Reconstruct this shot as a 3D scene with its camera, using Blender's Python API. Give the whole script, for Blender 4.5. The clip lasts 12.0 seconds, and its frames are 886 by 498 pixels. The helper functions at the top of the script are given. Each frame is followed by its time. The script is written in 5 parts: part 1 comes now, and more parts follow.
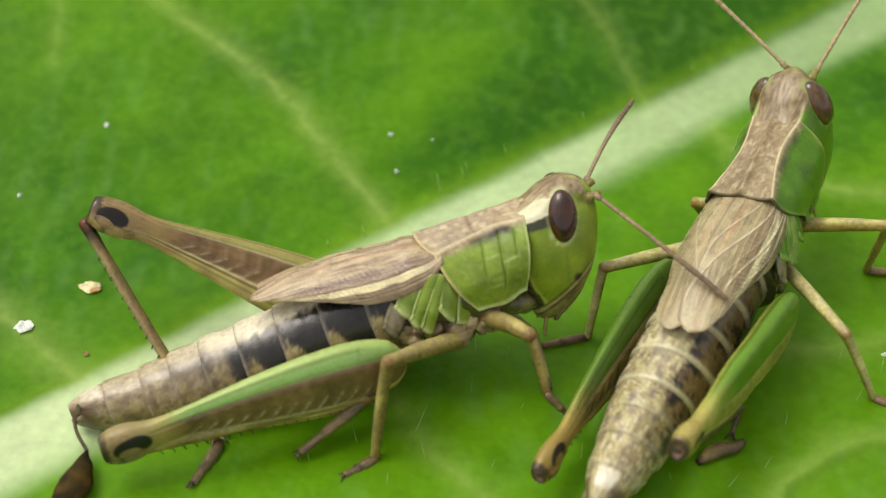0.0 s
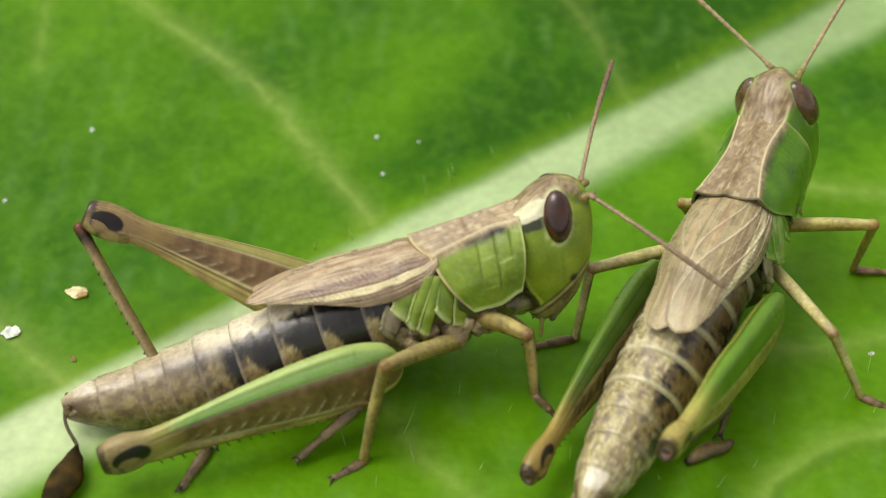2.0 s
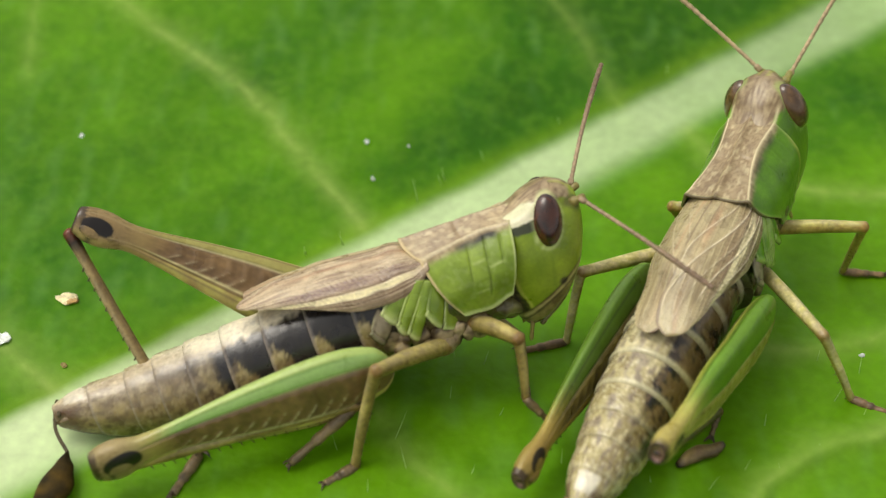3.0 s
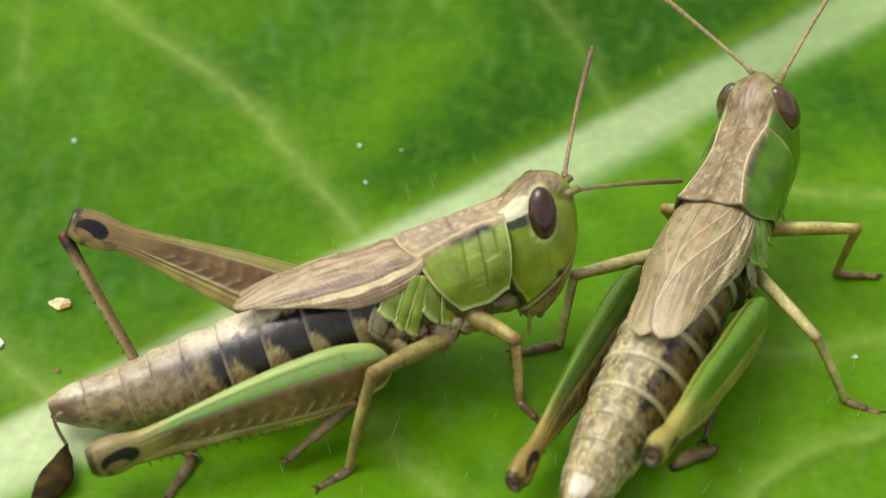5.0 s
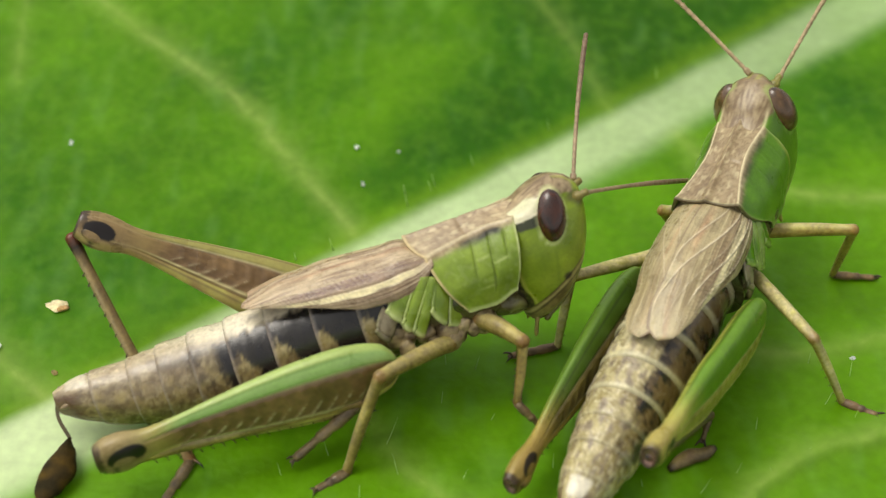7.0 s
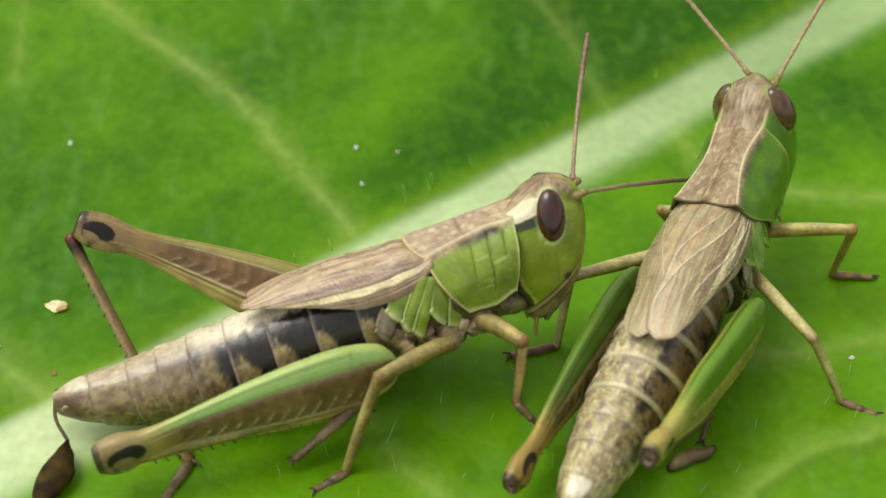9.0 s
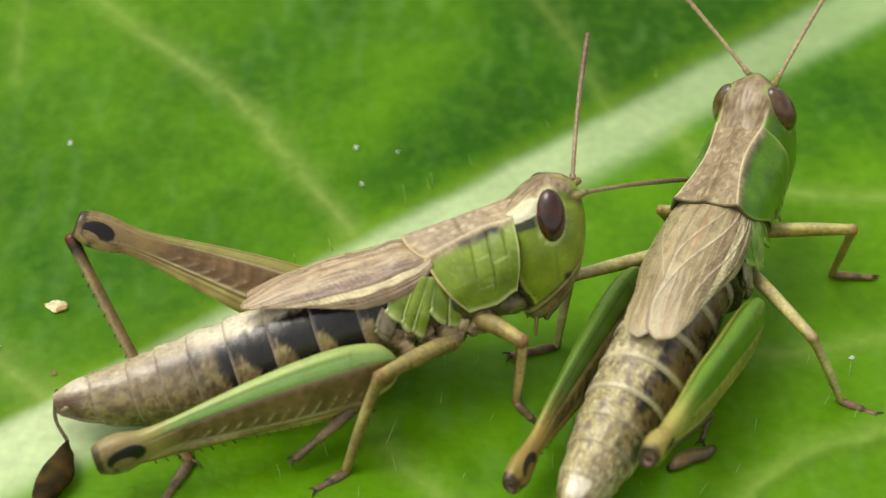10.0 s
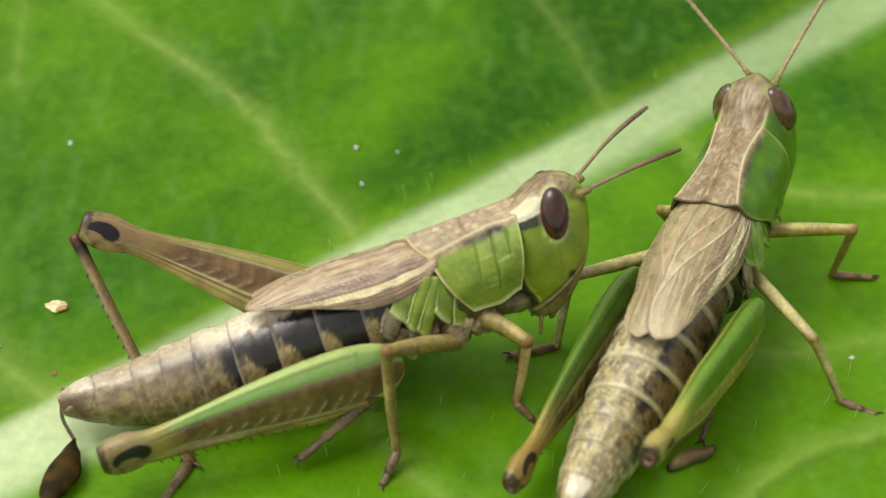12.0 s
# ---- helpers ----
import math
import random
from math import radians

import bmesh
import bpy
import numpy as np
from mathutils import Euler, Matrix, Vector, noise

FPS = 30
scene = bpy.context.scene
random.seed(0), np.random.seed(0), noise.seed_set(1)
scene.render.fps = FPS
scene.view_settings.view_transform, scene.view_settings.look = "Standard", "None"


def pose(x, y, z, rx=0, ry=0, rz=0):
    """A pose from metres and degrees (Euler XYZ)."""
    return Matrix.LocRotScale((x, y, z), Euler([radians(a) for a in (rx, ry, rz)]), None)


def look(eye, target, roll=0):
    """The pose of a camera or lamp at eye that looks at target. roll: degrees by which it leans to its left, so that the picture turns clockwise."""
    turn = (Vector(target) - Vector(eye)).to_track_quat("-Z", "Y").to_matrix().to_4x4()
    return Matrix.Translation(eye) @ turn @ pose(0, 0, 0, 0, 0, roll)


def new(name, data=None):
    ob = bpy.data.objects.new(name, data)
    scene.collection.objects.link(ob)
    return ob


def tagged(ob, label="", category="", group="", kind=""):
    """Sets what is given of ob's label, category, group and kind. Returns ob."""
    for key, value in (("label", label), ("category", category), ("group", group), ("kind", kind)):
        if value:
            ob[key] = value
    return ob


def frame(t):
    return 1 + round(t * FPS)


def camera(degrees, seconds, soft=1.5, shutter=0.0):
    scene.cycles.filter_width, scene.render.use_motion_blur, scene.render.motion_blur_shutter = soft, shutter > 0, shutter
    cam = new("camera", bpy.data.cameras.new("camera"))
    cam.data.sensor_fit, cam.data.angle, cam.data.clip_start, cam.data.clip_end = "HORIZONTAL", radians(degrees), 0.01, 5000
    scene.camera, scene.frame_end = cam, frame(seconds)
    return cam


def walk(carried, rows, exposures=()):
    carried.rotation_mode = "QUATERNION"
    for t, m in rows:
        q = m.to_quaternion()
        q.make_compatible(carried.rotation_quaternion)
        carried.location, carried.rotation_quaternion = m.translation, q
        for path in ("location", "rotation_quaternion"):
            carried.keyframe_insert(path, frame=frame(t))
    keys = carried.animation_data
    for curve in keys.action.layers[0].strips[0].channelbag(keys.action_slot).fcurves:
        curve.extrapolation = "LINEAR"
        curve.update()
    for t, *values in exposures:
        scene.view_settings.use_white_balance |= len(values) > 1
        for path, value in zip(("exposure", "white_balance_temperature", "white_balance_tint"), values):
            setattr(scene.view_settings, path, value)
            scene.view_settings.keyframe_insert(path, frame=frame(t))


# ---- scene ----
MM = 0.001          # everything below is given in millimetres and built in metres
EYE = Vector((0, -48.1, 50.1))
AIM = Vector((0, 0, 2))
RIGHT = Vector((1, 0, 0))
AHEAD = (AIM - EYE).normalized()
UP = RIGHT.cross(AHEAD)

cam = camera(28, 12.0, soft=1.3)
cam.data.dof.use_dof = True            # a close-up: the leaf behind the animals goes soft
cam.data.dof.focus_distance, cam.data.dof.aperture_fstop = 0.0655, 56


def view(dx, dy):
    """The camera's pose when it is turned by dx, dy millimetres at the subject."""
    return look(EYE * MM, (AIM + RIGHT * dx + UP * dy) * MM)


CAM_ROWS = [
    (0.0, -1.259, -0.463), (0.5, -0.995, -0.363), (1.0, -0.796, -0.430), (1.5, -0.664, -0.363), (2.0, -0.763, -0.363),
    (2.5, -0.564, -0.298), (3.0, -0.398, -0.199), (4.0, -0.250, -0.120), (5.0, -0.134, -0.065), (5.5, -0.099, -0.032),
    (6.0, -0.067, -0.032), (6.5, -0.035, -0.032), (7.0, -0.035, 0.0), (9.0, 0.0, 0.0), (10.0, 0.0, 0.0), (12.0, 0.0, 0.0)]
walk(cam, [(t, view(dx, dy)) for t, dx, dy in CAM_ROWS], [(0.0, -0.96, 6900, 9), (12.0, -0.96, 6900, 9)])

# ---- daylight: bright thin overcast ----
world = bpy.data.worlds.new("sky")
scene.world = world
world.use_nodes = True
wn = world.node_tree
sky = wn.nodes.new("ShaderNodeTexSky")
sky.sky_type = "NISHITA"
sky.sun_disc = False
sky.sun_elevation, sky.sun_rotation = radians(63), radians(-71)
sky.air_density, sky.dust_density, sky.ozone_density = 1.0, 4.0, 0.6
cloud = wn.nodes.new("ShaderNodeHueSaturation")      # thin cloud greys the blue
cloud.inputs["Saturation"].default_value = 0.14
wn.links.new(sky.outputs[0], cloud.inputs["Color"])
wn.links.new(cloud.outputs[0], wn.nodes["Background"].inputs[0])
wn.nodes["Background"].inputs[1].default_value = 0.36
sun = new("sun", bpy.data.lights.new("sun", "SUN"))
sun.data.energy, sun.data.angle, sun.data.color = 1.3, radians(32), (1.0, 0.94, 0.80)
sun.matrix_basis = look(Vector((-0.42, 0.14, 0.89)), Vector((0, 0, 0)))


# ---- small maths ----
def clamp(v, a=0.0, b=1.0):
    return max(a, min(b, v))


def step(a, b, v):
    q = clamp((v - a) / (b - a))
    return q * q * (3 - 2 * q)


def mix(a, b, q):
    return tuple(u + (w - u) * q for u, w in zip(a, b))


def curve(table, x):
    """Smooth value at x from a short table of (x, value)."""
    if table[0][0] > table[-1][0]:
        table = table[::-1]
    for i in range(len(table) - 1):
        (a, va), (b, vb) = table[i], table[i + 1]
        if x <= b or i == len(table) - 2:
            q = clamp((x - a) / (b - a))
            lo, hi = table[max(i - 1, 0)], table[min(i + 2, len(table) - 1)]
            ma = (vb - lo[1]) / (b - lo[0]) * (b - a)
            mb = (hi[1] - va) / (hi[0] - a) * (b - a)
            return ((2 * q ** 3 - 3 * q * q + 1) * va + (q ** 3 - 2 * q * q + q) * ma + (3 * q * q - 2 * q ** 3) * vb + (q ** 3 - q * q) * mb)


def grain(x, y, z, scale, seed=0.0):
    return noise.noise(Vector((x * scale + seed, y * scale - seed, z * scale + 3.7 * seed)))


def srgb(r, g, b):
    return tuple((c / 255 / 12.92) if c < 10 else ((c / 255 + 0.055) / 1.055) ** 2.4 for c in (r, g, b))


# ---- materials ----
def pigment(name, rough=0.45, fine=9000, amount=0.25, bump=0.25, relief=0.00002, spec=0.5, coat=0.0, cells=0, through_light=0.0, coat_rough=0.08):
    """A surface whose pigment is stored on the mesh, with grain and relief of its own."""
    m = bpy.data.materials.new(name)
    m.use_nodes = True
    nt = m.node_tree
    n, l = nt.nodes, nt.links
    bs = n["Principled BSDF"]
    at = n.new("ShaderNodeAttribute")
    at.attribute_name = "pigment"
    tc = n.new("ShaderNodeTexCoord")
    n1 = n.new("ShaderNodeTexNoise")
    n1.inputs["Scale"].default_value, n1.inputs["Detail"].default_value = fine, 3
    n2 = n.new("ShaderNodeTexNoise")
    n2.inputs["Scale"].default_value, n2.inputs["Detail"].default_value = fine / 7, 2
    add = n.new("ShaderNodeMath")
    add.operation = "ADD"
    rng = n.new("ShaderNodeMapRange")
    rng.inputs["From Min"].default_value, rng.inputs["From Max"].default_value = 0.6, 1.4
    rng.inputs["To Min"].default_value, rng.inputs["To Max"].default_value = 1 - amount, 1 + amount
    mul = n.new("ShaderNodeVectorMath")
    mul.operation = "SCALE"
    for q in (n1, n2):
        l.new(tc.outputs["Object"], q.inputs["Vector"])
    l.new(n1.outputs[0], add.inputs[0])
    l.new(n2.outputs[0], add.inputs[1])
    l.new(add.outputs[0], rng.inputs[0])
    l.new(at.outputs["Color"], mul.inputs[0])
    l.new(rng.outputs[0], mul.inputs["Scale"])
    l.new(mul.outputs[0], bs.inputs["Base Color"])
    bs.inputs["Roughness"].default_value = rough
    bs.inputs["Specular IOR Level"].default_value = spec
    bs.inputs["Coat Weight"].default_value, bs.inputs["Coat Roughness"].default_value = coat, coat_rough
    bp = n.new("ShaderNodeBump")
    bp.inputs["Strength"].default_value, bp.inputs["Distance"].default_value = bump, relief
    if cells:
        vo = n.new("ShaderNodeTexVoronoi")
        vo.feature = "DISTANCE_TO_EDGE"
        vo.inputs["Scale"].default_value = cells
        l.new(tc.outputs["Object"], vo.inputs["Vector"])
        sm = n.new("ShaderNodeMapRange")
        sm.interpolation_type = "SMOOTHSTEP"
        sm.inputs["From Max"].default_value = 0.35
        l.new(vo.outputs["Distance"], sm.inputs[0])
        ad = n.new("ShaderNodeMath")
        ad.operation = "MULTIPLY_ADD"
        ad.inputs[1].default_value = 0.6
        l.new(sm.outputs[0], ad.inputs[0])
        l.new(add.outputs[0], ad.inputs[2])
        l.new(ad.outputs[0], bp.inputs["Height"])
    else:
        l.new(add.outputs[0], bp.inputs["Height"])
    l.new(bp.outputs[0], bs.inputs["Normal"])
    rr = n.new("ShaderNodeMapRange")
    rr.inputs["From Min"].default_value, rr.inputs["From Max"].default_value = 0.3, 0.7
    rr.inputs["To Min"].default_value, rr.inputs["To Max"].default_value = rough * 0.8, rough * 1.25
    l.new(n2.outputs[0], rr.inputs[0])
    l.new(rr.outputs[0], bs.inputs["Roughness"])
    if through_light:
        tr = n.new("ShaderNodeBsdfTranslucent")
        l.new(mul.outputs[0], tr.inputs[0])
        mx = n.new("ShaderNodeMixShader")
        mx.inputs[0].default_value = through_light
        l.new(bs.outputs[0], mx.inputs[1])
        l.new(tr.outputs[0], mx.inputs[2])
        l.new(mx.outputs[0], n["Material Output"].inputs[0])
    return m


M_CUTICLE = pigment("cuticle", 0.26, 8000, 0.26, 0.30, 0.00003, spec=0.65)
M_PLATE = pigment("side_plate_cuticle", 0.24, 6000, 0.14, 0.25, 0.00003, spec=0.6)
M_DORSAL = pigment("horny_back", 0.34, 7000, 0.20, 0.35, 0.00004)
M_FACE = pigment("face_cuticle", 0.32, 9000, 0.18, 0.35, 0.00003, spec=0.55)
M_LEG = pigment("leg_cuticle", 0.33, 7000, 0.42, 0.7, 0.00004, spec=0.45)
M_FEMUR = pigment("jumping_leg_cuticle", 0.32, 6000, 0.16, 0.35, 0.00003, spec=0.5)
M_WING = pigment("wing_membrane", 0.30, 14000, 0.30, 0.6, 0.00003, spec=0.6)
M_EYE = pigment("compound_eye", 0.26, 12000, 0.25, 0.1, 0.00001, spec=0.35, coat=0.85, coat_rough=0.12)
M_BLADE = pigment("leaf_blade", 0.40, 2000, 0.15, 0.34, 0.00005, spec=0.15, cells=1500, through_light=0.2)
M_VEIN = pigment("leaf_vein", 0.45, 3000, 0.12, 0.3, 0.00004)
M_CRUMB = pigment("crumb", 0.55, 7000, 0.5, 1.0, 0.0001)
M_DROPPING = pigment("dropping", 0.6, 5000, 0.4, 0.5, 0.00006, spec=0.12)
M_SOIL = pigment("soil", 0.9, 40, 0.5, 0.6, 0.01)


# ---- mesh helpers ----
def part(name, verts, faces, material, parent=None, colour=None, label="", smooth=True):
    """One mesh object; verts in millimetres; colour: one rgb, or a function of a vertex's place, or a list."""
    me = bpy.data.meshes.new(name)
    me.from_pydata([(v[0] * MM, v[1] * MM, v[2] * MM) for v in verts], [], faces)
    at = me.color_attributes.new("pigment", "FLOAT_COLOR", "POINT")
    if callable(colour):
        cols = [colour(*v) for v in verts]
    elif isinstance(colour, list):
        cols = colour
    else:
        cols = [colour or (0.3, 0.3, 0.3)] * len(verts)
    at.data.foreach_set("color", [c for col in cols for c in (max(col[0], 0), max(col[1], 0), max(col[2], 0), 1.0)])
    me.materials.append(material)
    if smooth:
        me.polygons.foreach_set("use_smooth", [True] * len(me.polygons))
    me.update()
    ob = new(name, me)
    if parent:
        ob.parent = parent
    if label:
        tagged(ob, label)
    return ob


def rings(sections, cap=True):
    """Verts and faces of a closed skin over rings of equally many points."""
    n = len(sections[0])
    verts = [p for r in sections for p in r]
    faces = []
    for i in range(len(sections) - 1):
        for j in range(n):
            k = (j + 1) % n
            faces.append((i * n + j, i * n + k, (i + 1) * n + k, (i + 1) * n + j))
    if cap:
        for i, flip in ((0, True), (len(sections) - 1, False)):
            c = [sum(p[a] for p in sections[i]) / n for a in range(3)]
            verts.append(tuple(c))
            for j in range(n):
                k = (j + 1) % n
                f = (len(verts) - 1, i * n + j, i * n + k)
                faces.append(f[::-1] if flip else f)
    return verts, faces


def sheet(nu, nv, f):
    """Verts and faces of a grid f(u, v)."""
    verts = [f(i / (nu - 1), j / (nv - 1)) for i in range(nu) for j in range(nv)]
    faces = [(i * nv + j, i * nv + j + 1, (i + 1) * nv + j + 1, (i + 1) * nv + j) for i in range(nu - 1) for j in range(nv - 1)]
    return verts, faces


def thick(ob, mm, offset=-1):
    md = ob.modifiers.new("thickness", "SOLIDIFY")
    md.thickness, md.offset = mm * MM, offset
    return ob


def tube(stations, n=14, bend=None):
    """A limb along x: stations (x, half-width, half-height[, y, z])."""
    secs = []
    for st in stations:
        x, ry, rz = st[:3]
        oy, oz = (st[3], st[4]) if len(st) > 3 else (0, 0)
        secs.append([(x, oy + ry * math.cos(2 * math.pi * j / n), oz + rz * math.sin(2 * math.pi * j / n)) for j in range(n)])
    return rings(secs)


def ball(cx, cy, cz, rx, ry, rz, nu=20, nv=28, tilt=0.0):
    secs = []
    ct, st = math.cos(tilt), math.sin(tilt)
    for i in range(nu):
        a = math.pi * (i + 0.5) / nu
        ring = []
        for j in range(nv):
            b = 2 * math.pi * j / nv
            x, y, z = rx * math.sin(a) * math.cos(b), ry * math.sin(a) * math.sin(b), -rz * math.cos(a)
            ring.append((cx + x * ct + z * st, cy + y, cz - x * st + z * ct))
        secs.append(ring)
    return rings(secs)


def bone(p, q, up=(0, 0, 1)):
    """A frame at p whose x points to q, in millimetres in, metres out."""
    p, q = Vector(p), Vector(q)
    x = (q - p).normalized()
    y = Vector(up).cross(x).normalized()
    z = x.cross(y)
    m = Matrix((x, y, z)).transposed().to_4x4()
    m.translation = p * MM
    return m


# ---- the leaf ----
RIB = Vector((-16.18, -8.70, 0))
RUN = Vector((math.cos(radians(36.44)), math.sin(radians(36.44)), 0))
SIDE = Vector((-RUN.y, RUN.x, 0))


def rib_coords(x, y):
    return (x - RIB.x) * RUN.x + (y - RIB.y) * RUN.y, (x - RIB.x) * SIDE.x + (y - RIB.y) * SIDE.y


def leaf_height(x, y):
    s, d = rib_coords(x, y)
    h = (0.10 if d > 0 else 0.03) * (math.sqrt(d * d + 9) - 3)
    far = max(0.0, abs(d) - 26)
    return h + (0.12 * grain(x, y, 0, 0.17, 2.0) + 0.06 * grain(x, y, 0, 0.42, 6.0)) * step(1, 7, abs(d)) - 0.012 * far * far * 0.5


def blade_height(x, y):
    """The blade's own surface, with its dimples and the shallow channel of the midrib."""
    d = rib_coords(x, y)[1]
    return leaf_height(x, y) + 0.03 * grain(x, y, 0, 0.7, 5.0) + 0.006 * grain(x, y, 0, 2.6, 8.0) - 0.10 * math.exp(-(d / 1.6) ** 2) + 0.06 * math.exp(-(d / 0.45) ** 2)


# side veins: their way over the leaf (x, y), half-width and paleness
VEINS = [
    ([(-18.5, 19.2), (-15.3, 16.1), (-13.5, 14.3), (-10.9, 12.2), (-8.2, 9.6), (-7.1, 7.8), (-5.4, 5.5), (-3.6, 2.9)], 0.14, 0.40),
    ([(1.0, 24.0), (3.05, 19.7), (5.5, 15.3), (6.6, 12.0), (7.7, 9.4)], 0.16, 0.17),
    ([(24.0, -5.5), (15.8, -8.0), (14.5, -8.4), (13.3, -8.75), (12.3, -9.35), (11.1, -10.4), (10.2, -11.6), (8.0, -15.0)], 0.16, 0.36),
    ([(26.0, 4.0), (18.0, 4.75), (14.3, 5.2), (11.5, 6.6), (9.8, 9.2)], 0.14, 0.36),
    ([(24.0, -2.0), (16.7, -3.15), (13.0, -3.95), (10.0, -3.4)], 0.14, 0.32),
    ([(3.0, -14.0), (-0.1, -10.5), (-1.9, -8.4), (-4.0, -4.0)], 0.14, 0.28),
    ([(-19.6, 20.0), (-18.75, 15.9), (-18.6, 14.6), (-18.5, 12.6), (-18.2, 10.8)], 0.10, 0.22),
    ([(-24.0, 2.0), (-18.5, -2.5), (-16.5, -4.1), (-14.6, -5.7), (-12.8, -6.5)], 0.18, 0.40),
]


def vein_path(points, k=10):
    out = []
    tx = [(i, p[0]) for i, p in enumerate(points)]
    ty = [(i, p[1]) for i, p in enumerate(points)]
    for i in range((len(points) - 1) * k + 1):
        out.append((curve(tx, i / k), curve(ty, i / k)))
    return out


def rib_half(s):
    """Half-width of the pale midrib along the leaf."""
    return 0.92 + 0.010 * s


# light and shade painted as deeper and lighter tracts of the blade: along and across the midrib, their reach, and how
# much deeper
SHADE_TONES = ((35.5, 5.2, 4.5, 3.0, 1.25), (26.0, 4.0, 5.0, 1.9, 0.70), (7.1, -5.5, 4.0, 3.0, 0.30), (16, -8.0, 4.5, 3.0, -0.40),
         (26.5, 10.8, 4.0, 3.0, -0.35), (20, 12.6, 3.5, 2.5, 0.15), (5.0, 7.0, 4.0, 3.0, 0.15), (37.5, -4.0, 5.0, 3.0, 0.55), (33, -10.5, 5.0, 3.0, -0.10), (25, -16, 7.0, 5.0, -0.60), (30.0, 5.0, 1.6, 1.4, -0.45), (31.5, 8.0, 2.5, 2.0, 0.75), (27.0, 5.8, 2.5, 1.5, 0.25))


def build_leaf():
    paths = [(np.array(vein_path(p, 8)), w, c) for p, w, c in VEINS]
    green, deep, pale = srgb(98, 154, 10), srgb(48, 106, 0), srgb(200, 224, 168)

    def spread(inner, outer, n, m):
        a = [-outer * (i / m) ** 1.5 - inner for i in range(m, 0, -1)]
        return a + [-inner + 2 * inner * i / n for i in range(n + 1)] + [inner + outer * (i / m) ** 1.5 for i in range(1, m + 1)]
    ss = [22 + v for v in spread(27, 70, 400, 18)]
    dd = [2 + v for v in spread(21, 22, 320, 12)]
    verts, cols, faces = [], [], []
    xy = []
    for s in ss:
        taper = max(0.0, 1 - ((s - 22) / 98) ** 2) ** 0.6
        for d in dd:
            d2 = d * (taper if abs(d) > 23 else 1) if taper > 0.6 else d * taper / 0.6
            xy.append((RIB.x + RUN.x * s + SIDE.x * d2, RIB.y + RUN.y * s + SIDE.y * d2, s, d2))
    pts = np.array([(a, b) for a, b, _, _ in xy])
    fold = np.zeros(len(pts))
    near = np.zeros(len(pts))
    dent = np.zeros(len(pts))
    rough = np.array([1 + 0.5 * grain(a, b, 0, 0.9, 12.0) + 0.4 * grain(a, b, 0, 2.6, 13.0) for a, b in pts])
    pts = pts + 0.16 * np.array([(grain(a, b, 0, 1.1, 21.0), grain(a, b, 0, 1.1, 27.0)) for a, b in pts])
    for number, (path, w, c) in enumerate(paths):
        best = np.full(len(pts), 1e9)
        side = np.zeros(len(pts))
        for k in range(len(path) - 1):
            a, b = path[k], path[k + 1]
            q = np.clip(((pts - a) @ (b - a)) / ((b - a) @ (b - a)), 0, 1)
            away = pts - a - q[:, None] * (b - a)
            far = np.hypot(*away.T)
            side = np.where(far < best, (b - a)[0] * away[:, 1] - (b - a)[1] * away[:, 0], side)
            best = np.minimum(best, far)
        if number in (2, 4):          # the blade is pushed up into a low fold along these veins
            fold = np.maximum(fold, (0.30 if number == 2 else 0.16) * np.exp(-(best / np.where(side < 0, 1.3, 0.28)) ** 2))
        best = best * rough
        # the sheen on the fold's upper side is painted as extra paleness
        if number == 2:
            c = c * (0.3 + 1.2 / (1 + np.exp(np.clip(np.sign(side) * best / 0.16, -30, 30))))
        near = np.maximum(near, c * (0.32 * np.exp(-(best / (w * 1.5)) ** 2) * np.clip(2 * rough - 0.9, 0.3, 1.4) + 0.44 * np.exp(-(best / (w * 5.0)) ** 2)) * (0.6 + 0.4 * rough))
        dent = np.maximum(dent, (VEINS[number][2] * 0.45 * (number not in (2, 4))) * np.exp(-(best / (w * 4.5)) ** 2))
    for i, (x, y, s, d) in enumerate(xy):
        z = blade_height(x, y) - 0.22 * dent[i] * step(0.6, 1.6, abs(d)) + fold[i] * step(1.0, 3.0, abs(d))
        verts.append((x, y, z))
        big = grain(x, y, 0, 0.11, 1.0)
        mid = grain(x, y, 0, 0.5, 4.0)
        # the blade's broad shading is painted here as a deeper green
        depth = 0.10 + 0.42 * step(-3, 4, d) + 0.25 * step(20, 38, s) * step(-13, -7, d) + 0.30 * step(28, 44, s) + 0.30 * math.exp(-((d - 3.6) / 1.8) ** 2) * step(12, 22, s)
        for ps, pd, rs, rd, k in SHADE_TONES:
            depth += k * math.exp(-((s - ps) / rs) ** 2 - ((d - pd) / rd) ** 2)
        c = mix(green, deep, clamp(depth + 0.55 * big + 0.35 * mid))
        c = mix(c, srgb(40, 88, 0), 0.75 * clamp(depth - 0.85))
        hw = rib_half(s) * (1 + 0.10 * grain(s, 0, 0, 0.35, 3.0))
        edge = hw * (1 + 0.05 * grain(x, y, 0, 0.8, 7.0))
        rib = 1 - (step(edge * 0.8, edge * 1.75, d) if d > 0 else step(edge * (0.3 + 0.5 * (1 - step(2, 14, s))), edge * (2.2 + 0.7 * (1 - step(2, 14, s)) - 0.6 * step(26, 38, s)), -d))
        rib = rib ** (1 + 0.8 * step(12, 26, s))
        small = grain(x, y, 0, 1.7, 9.0) + 0.6 * grain(x, y, 0, 3.6, 10.0)
        c = mix(c, srgb(122, 172, 44), 0.20 * step(-0.5, 0.9, small + 0.4 * mid))
        c = mix(c, deep, 0.10 * step(-0.1, 0.9, -small))
